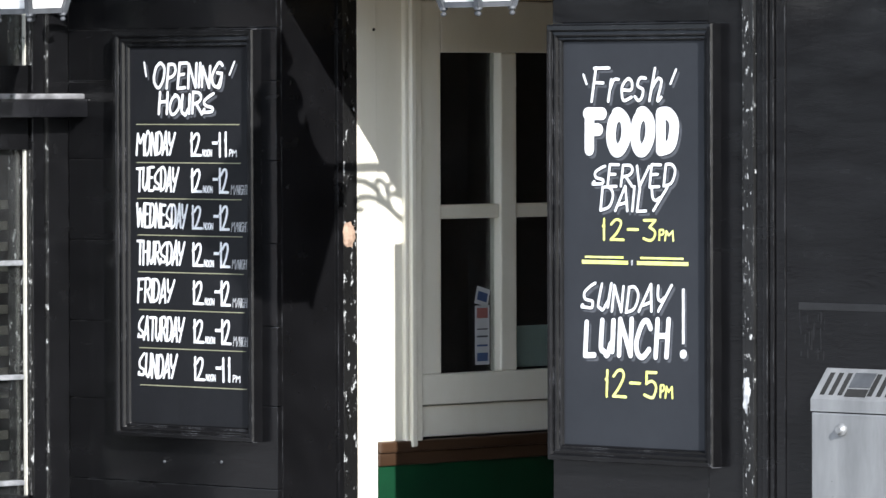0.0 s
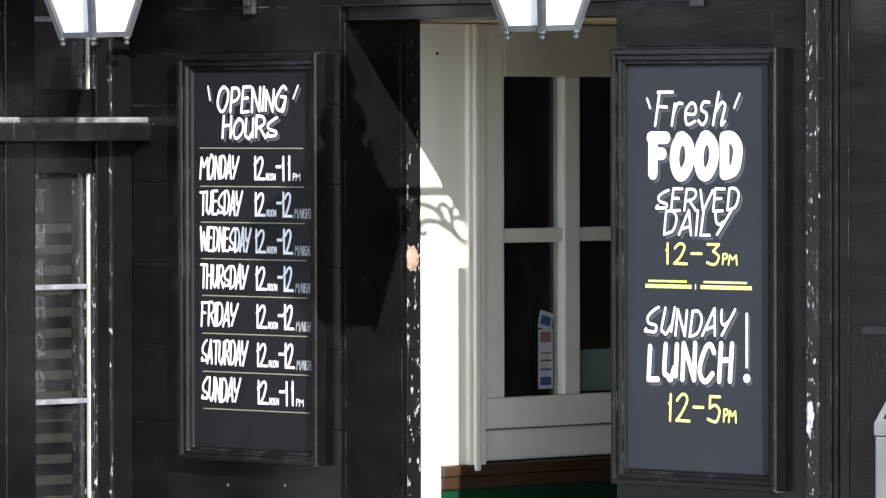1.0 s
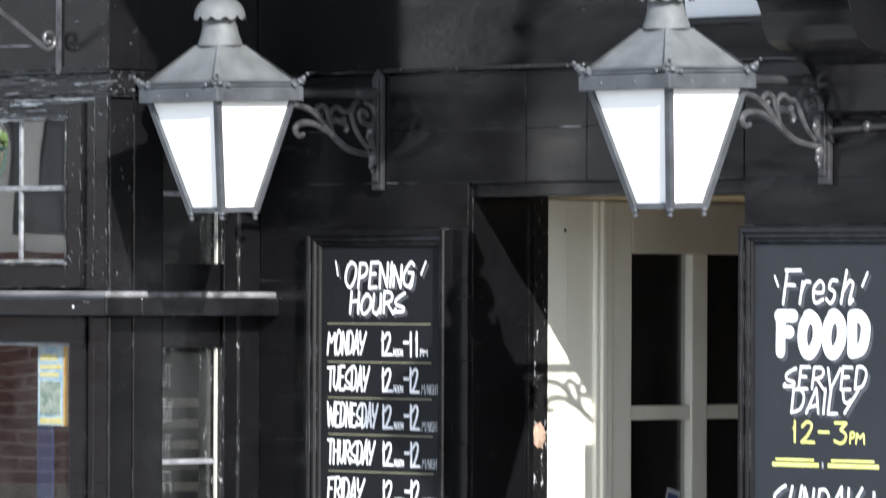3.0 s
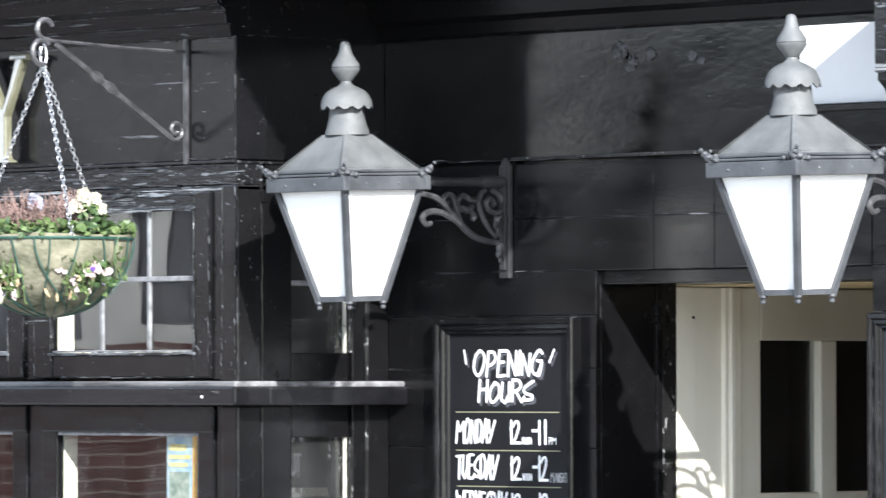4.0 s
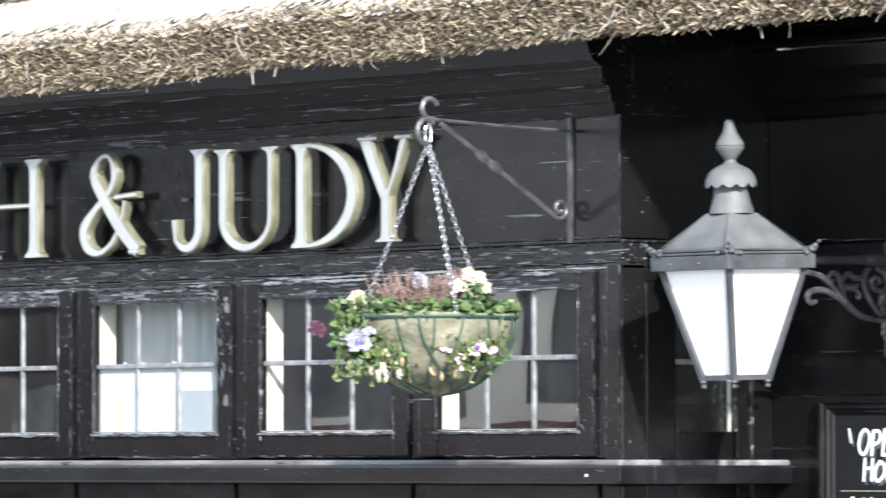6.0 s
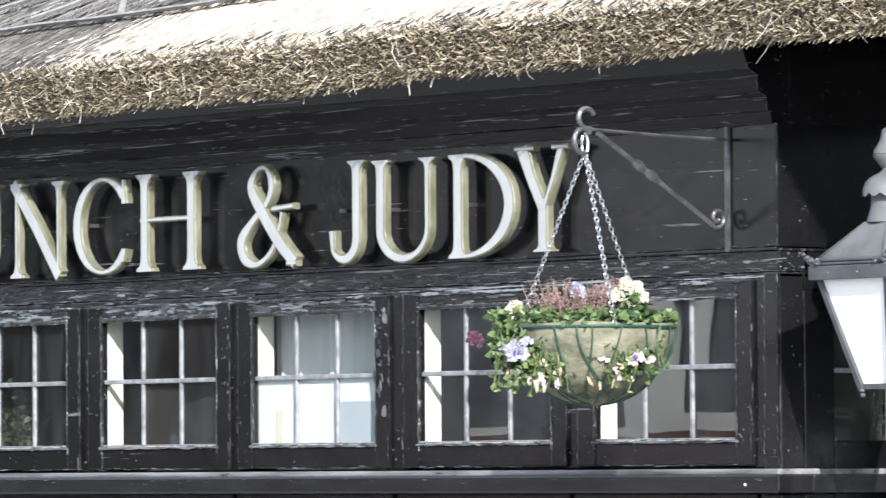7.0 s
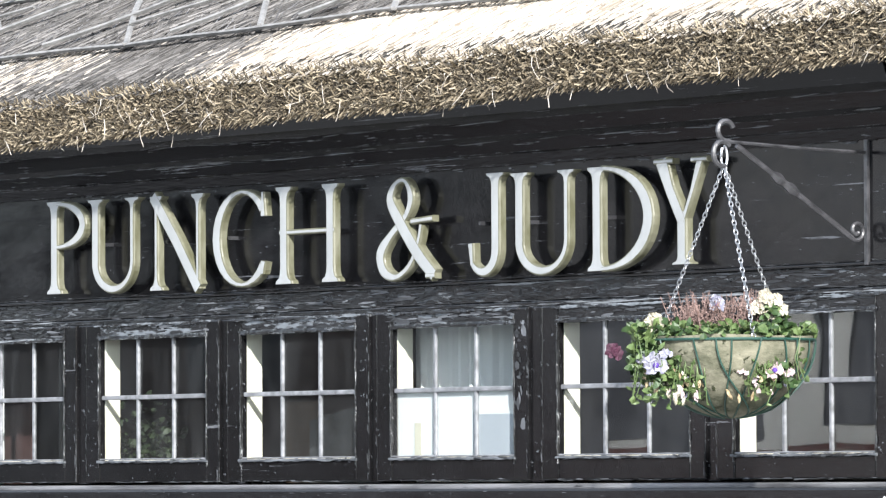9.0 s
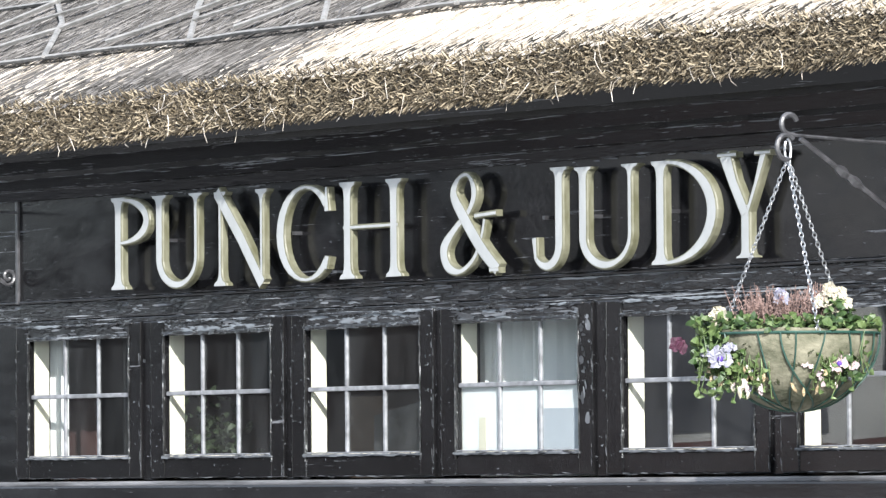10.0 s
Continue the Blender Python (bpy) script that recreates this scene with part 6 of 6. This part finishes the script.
EAVE_Y, FACE, PITCH_TAN = -0.91, 0.150, 0.50
END = 0.9             # the thatch stops short of the doorway
roof = thing("thatched_roof", (-3.0, -0.7, 2.9), "golden thatched straw roof with a thick trimmed eave", "roof")
off = Vector(roof.location)


def roof_point(x, s):
    """A point on the slope, s metres up from the eave's top edge."""
    c = 1 / math.sqrt(1 + PITCH_TAN ** 2)
    return Vector((x, EAVE_Y + 0.04 + s * c, eave_z(x) + FACE + s * c * PITCH_TAN + 0.02 * min(1, s / 0.08)))


bm = bmesh.new()
cols = []
for x in np.linspace(LEFT, END, 90):
    z = eave_z(x)
    c = [Vector((x, 0.35, z + 0.12)), Vector((x, EAVE_Y + 0.14, z + 0.06)), Vector((x, EAVE_Y + 0.09, z + 0.020)), Vector((x, EAVE_Y + 0.060, z + 0.035)), Vector((x, EAVE_Y + 0.055, z + FACE * 0.7))]
    c += [roof_point(x, s) for s in (0.0, 0.08, 0.3, 0.8, 2.0, 5.0)]
    cols.append([bm.verts.new(p - off) for p in c])
for a, b in zip(cols, cols[1:]):
    for k in range(len(a) - 1):
        bm.faces.new((a[k], a[k + 1], b[k + 1], b[k]))
for col in (cols[0], cols[-1]):
    bm.faces.new(col)
bmesh.ops.recalc_face_normals(bm, faces=bm.faces)
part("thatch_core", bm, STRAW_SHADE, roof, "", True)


def straws(name, starts, ends, radii, mat, label=""):
    """Many thin three-sided stalks in one mesh."""
    starts, ends = np.asarray(starts), np.asarray(ends)
    n = len(starts)
    d = ends - starts
    d /= np.linalg.norm(d, axis=1)[:, None]
    s = np.cross(d, np.array([0.31, 0.17, 0.93]))
    s /= np.linalg.norm(s, axis=1)[:, None]
    u = np.cross(d, s)
    r = np.asarray(radii)[:, None]
    verts = np.empty((n, 6, 3))
    for k in range(3):
        o = (s * math.cos(2.0944 * k) + u * math.sin(2.0944 * k)) * r
        verts[:, k] = starts + o
        verts[:, k + 3] = ends + o
    verts = verts.reshape(-1, 3) - np.array(off)
    base = np.arange(n)[:, None] * 6
    quads = np.concatenate([base + np.array([[0, 1, 4, 3]]), base + np.array([[1, 2, 5, 4]]), base + np.array([[2, 0, 3, 5]])])
    caps = base + np.array([[3, 4, 5]])
    me = bpy.data.meshes.new(name)
    me.from_pydata(verts.tolist(), [], quads.tolist() + caps.tolist())
    me.materials.append(mat)
    ob = new(name, me)
    ob.parent = roof
    ob["kind"] = "stuff"
    if label:
        ob["label"] = label
    return ob


rs = np.random.RandomState(4)
# trimmed ends of the eave
N = 70000
X0, X1 = -7.9, END
st, en, ra = [], [], []
for _ in range(N):
    x = rs.uniform(X0, X1)
    f = rs.uniform(0, 1)
    p = np.array((x, EAVE_Y + 0.062 - 0.03 * rs.rand() + 0.01 * f, eave_z(x) + 0.006 + FACE * f))
    d = np.array((rs.normal(-0.10, 0.55), -0.55, rs.normal(-0.25, 0.85)))
    d[2] = max(d[2], -0.5 - 0.8 * f)
    d /= np.linalg.norm(d)
    n = rs.uniform(0.018, 0.046)
    st.append(p)
    en.append(p + d * n)
    ra.append(rs.uniform(0.0010, 0.0027))
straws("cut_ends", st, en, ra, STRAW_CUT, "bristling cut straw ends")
# stalks lying down the slope below the ridge skirt
st, en, ra = [], [], []
for _ in range(16000):
    x, s = rs.uniform(X0, X1), rs.uniform(-0.03, 0.42)
    a = np.array(roof_point(x, s)) + np.array((0, 0, rs.uniform(0.0, 0.010)))
    n = rs.uniform(0.12, 0.34)
    b = np.array(roof_point(x + rs.normal(0.03, 0.05) * n / 0.25, s + n)) + np.array((0, 0, rs.uniform(-0.004, 0.006)))
    st.append(b)
    en.append(a)
    ra.append(rs.uniform(0.0015, 0.0032))
# stalks in this slanting band are greyed to stand for a shadow
shade_x = np.array([p[0] + 0.5 * rs.normal(0, 0.35) - 1.0 * (p[2] - 3.0) for p in en])
dulled = (shade_x < -4.95) & ((shade_x > -6.15) | (rs.rand(len(shade_x)) < 0.62))
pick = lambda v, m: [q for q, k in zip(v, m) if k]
straws("slope_stalks", pick(st, ~dulled), pick(en, ~dulled), pick(ra, ~dulled), STRAW, "long golden stalks on the slope")
straws("shadowed_stalks", pick(st, dulled), pick(en, dulled), pick(ra, dulled), STRAW_SHADOWED, "stalks on the slope greyed to paint the shadow there")
# loose stalks hanging from the eave
st, en, ra = [], [], []
for k in range(220):
    x = rs.uniform(X0, X1)
    hang = k < 70
    p = np.array((x, EAVE_Y + rs.uniform(0.0, 0.05) if hang else EAVE_Y - 0.004, eave_z(x) + (0.02 if hang else rs.uniform(0.03, FACE))))
    d = np.array((rs.normal(0, 0.014), rs.normal(0, 0.008) - 0.004, -rs.uniform(0.004, 0.026)))
    bend = np.array((rs.normal(0, 0.013), rs.normal(0, 0.006), rs.uniform(-0.016, 0.006)))
    w = rs.uniform(0.0006, 0.0011)
    for q in (d, d * 0.7 + bend, d * 0.4 + bend * 1.5)[:3 if k % 3 else 2]:
        st.append(p)
        p = p + q
        en.append(p)
        ra.append(w)
straws("loose_stalks", st, en, ra, STRAW, "loose hanging stalks")
# the ridge skirt: a raised layer, pinned with hazel rods, greyed to paint its shadow
SK = 0.39
st, en, ra = [], [], []
for _ in range(15000):
    x, s = rs.uniform(X0 - 0.5, X1), SK + rs.uniform(-0.01, 0.75)
    a = np.array(roof_point(x, s)) + np.array((0, 0, rs.uniform(0.018, 0.030)))
    n = rs.uniform(0.10, 0.30)
    b = np.array(roof_point(x + rs.normal(0.03, 0.11) * n / 0.25, s + n)) + np.array((0, 0, rs.uniform(0.014, 0.028)))
    st.append(b)
    en.append(a)
    ra.append(rs.uniform(0.0015, 0.0030))
straws("skirt_stalks", st, en, ra, STRAW_SHADOWED, "ridge skirt stalks greyed to paint the shadow on them")


def rod(pts, r):
    bm = bmesh.new()
    tube(bm, [Vector(p) - off for p in pts], r, 5, flat=0.6)
    part("hazel_rod", bm, HAZEL, roof, "grey split hazel rod")


def on_roof(x, s, h=0.034):
    return roof_point(x, s) + Vector((0, 0, h + 0.004 * noise.noise(Vector((x * 4, s * 9, 0)))))


rod([on_roof(x, SK + 0.012 * math.sin(x * 2.7)) for x in np.linspace(-9.0, END - 0.02, 60)], 0.014)
rod([on_roof(x, SK + 0.66 + 0.012 * math.sin(x * 2.1)) for x in np.linspace(-9.0, END - 0.02, 60)], 0.014)
# uprights and slanting spars between the two rods
for k in range(12):
    j = 0.07 * math.sin(k * 2.3)
    x = -9.3 + 0.88 * k + j
    rod([on_roof(x + 0.80, SK - 0.012, 0.042), on_roof(x + 0.42 - j * 0.4, SK + 0.33, 0.050), on_roof(x + j, SK + 0.67, 0.042)], 0.012)
    rod([on_roof(x + 0.20 + u, SK + 0.02 + u * (0.86 + j), 0.058 + 0.008 * math.sin(u * 9 + k)) for u in np.linspace(0.0, 0.74, 8)], 0.015)
    if k % 2:
        rod([on_roof(x + 0.60 + u, SK + 0.16 + u * 0.55, 0.056) for u in np.linspace(0.0, 0.62, 6)], 0.012)

# ---- things behind the glass ----
def pleats(x0, x1, y, z0, z1, amp):
    """A hanging cloth in soft folds."""
    bm = bmesh.new()
    cols = []
    for k in range(61):
        x = x0 + (x1 - x0) * k / 60
        q = y + amp * math.sin(k * 0.9) + amp * 0.4 * math.sin(k * 2.3)
        cols.append([bm.verts.new((x, q + d, z)) for d, z in ((0, z0), (0, z1), (0.002, z1), (0.002, z0))])
    for a, c in zip(cols, cols[1:]):
        for k in range(4):
            bm.faces.new((a[k], a[(k + 1) % 4], c[(k + 1) % 4], c[k]))
    return bm


ZS = Z0 - 0.006
def inside(i):
    return LEFTS[i]


b = tagged(link("white_card", one_box(inside(3) + 0.003, inside(3) + GW - 0.003, BAY + 0.0185, BAY + 0.0205, Z0, ZM - 0.002), NET), "large white card standing behind the casement", "card")
b2 = tagged(link("white_curtain", pleats(inside(3) - 0.10, inside(3) + 0.66, BAY + 0.17, 1.61, 2.22, 0.020), NET), "white pleated curtain drawn across the casement", "curtain")
tagged(link("blue_grey_card", one_box(inside(3) + 0.43, inside(3) + GW - 0.005, BAY + 0.0165, BAY + 0.0183, Z0 + 0.001, ZM - 0.085), PALE_CARD), "pale blue-grey card behind the casement", "card")
tagged(link("cream_tube", one_box(inside(3) + 0.10, inside(3) + 0.14, BAY + 0.0165, BAY + 0.0183, Z0 + 0.001, ZM - 0.11, 0.0005), CREAM), "cream paper strip standing behind the casement", "paper")
tagged(link("curtain", pleats(inside(0) - 0.02, inside(0) + 0.075, BAY + 0.11, 1.61, 2.2, 0.010), NET), "white pleated curtain beside the end casement", "curtain")
b3 = tagged(link("red_card", one_box(-6.94, -6.735, -0.355, -0.35, 1.60, 1.92), PINK), "dusty red card behind the casement", "card")
b4 = tagged(link("brown_panel", one_box(-5.285, -5.075, -0.20, -0.19, 1.58, 1.90), DADO), "brown wooden panel behind the casement", "panel")
bm = one_box(-4.99, -4.62, -0.305, -0.30, 1.60, 1.83)
for v in bm.verts:
    if v.co.z > 1.7:
        v.co.z += 0.05 * (v.co.x + 4.99) / 0.3
b5 = tagged(link("grey_board", bm, LANTERN), "leaning grey board behind the casement", "board")
bm = bmesh.new()
r3 = random.Random(9)
for _ in range(260):
    leaf(bm, Vector((r3.gauss(0.02, 0.10), r3.gauss(0, 0.05), min(0.27, abs(r3.gauss(0.10, 0.08))))), r3.uniform(0.02, 0.042), r3)
pot = thing("pot_plant", (-5.90, -0.40, 1.64), "leafy green pot plant on the inner sill", "plant")
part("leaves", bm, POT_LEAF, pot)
bm = bmesh.new()
lathe(bm, [(0.045, -0.02), (0.06, 0.05), (0.058, 0.052)], 14)
part("pot", bm, DADO, pot)
part("window_board", one_box(LEFT, CORNER - 0.14, BAY + 0.13, BAY + 0.40, 1.57, 1.605), WHITE, rooms)
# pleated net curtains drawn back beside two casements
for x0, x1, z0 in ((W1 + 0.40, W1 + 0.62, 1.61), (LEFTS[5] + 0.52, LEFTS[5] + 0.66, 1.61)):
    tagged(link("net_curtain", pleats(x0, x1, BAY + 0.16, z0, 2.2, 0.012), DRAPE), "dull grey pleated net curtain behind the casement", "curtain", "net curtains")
# poster inside the last lower window
P = thing("poster", (-1.686, BAY + 0.0235, 1.19), "beer garden style poster in sky blue, yellow and orange", "poster")
part("sheet", one_box(0, 0.145, 0, 0.002, 0, 0.245), POSTER_SKY, P)
for z0, z1, x1 in ((0.150, 0.163, 0.10), (0.174, 0.187, 0.112), (0.200, 0.220, 0.092)):
    part("text_bar", one_box(0.010, x1, -0.001, 0, z0, z1), POSTER_YELLOW, P)
part("edge_strip", one_box(0.122, 0.145, -0.001, 0, 0, 0.245), POSTER_ORANGE, P)
part("picture", one_box(0.012, 0.108, -0.001, 0, 0.032, 0.135), POSTER_GREEN, P)
part("text_bar", one_box(0.010, 0.115, -0.001, 0, 0.005, 0.024), POSTER_YELLOW, P)
st2 = tagged(link("blue_strip", one_box(-1.690, -1.620, BAY + 0.024, BAY + 0.034, 0.36, 1.186), BLUE), "blue painted strip under the poster", "strip")
# etched flourish on the next lower pane
E = thing("etched_flourish", (-2.775, BAY + 0.0165, 1.235), "frosted scroll design etched on the glass", "etching")
for cx, cz, r, t, a, w in ((-0.10, 0.16, 0.06, 1.2, 0.3, 1), (0.10, 0.16, 0.06, 1.2, 2.8, -1), (-0.06, 0.06, 0.05, 1.3, 1.0, -1), (0.07, 0.05, 0.05, 1.3, 2.0, 1), (0.0, 0.10, 0.09, 0.8, 0.5, 1), (-0.16, 0.05, 0.04, 1.2, 0.0, 1), (0.17, 0.06, 0.04, 1.2, 3.0, -1)):
    bm = bmesh.new()
    tube(bm, [(x, 0, z) for x, z in spiral(cx, cz, r, t, a, w)], 0.0032, 4, flat=0.2)
    part("scroll", bm, ETCH, E)
bm = one_box(-0.16, 0.16, -0.001, 0.0005, -0.03, 0.015)
part("band", bm, ETCH, E)
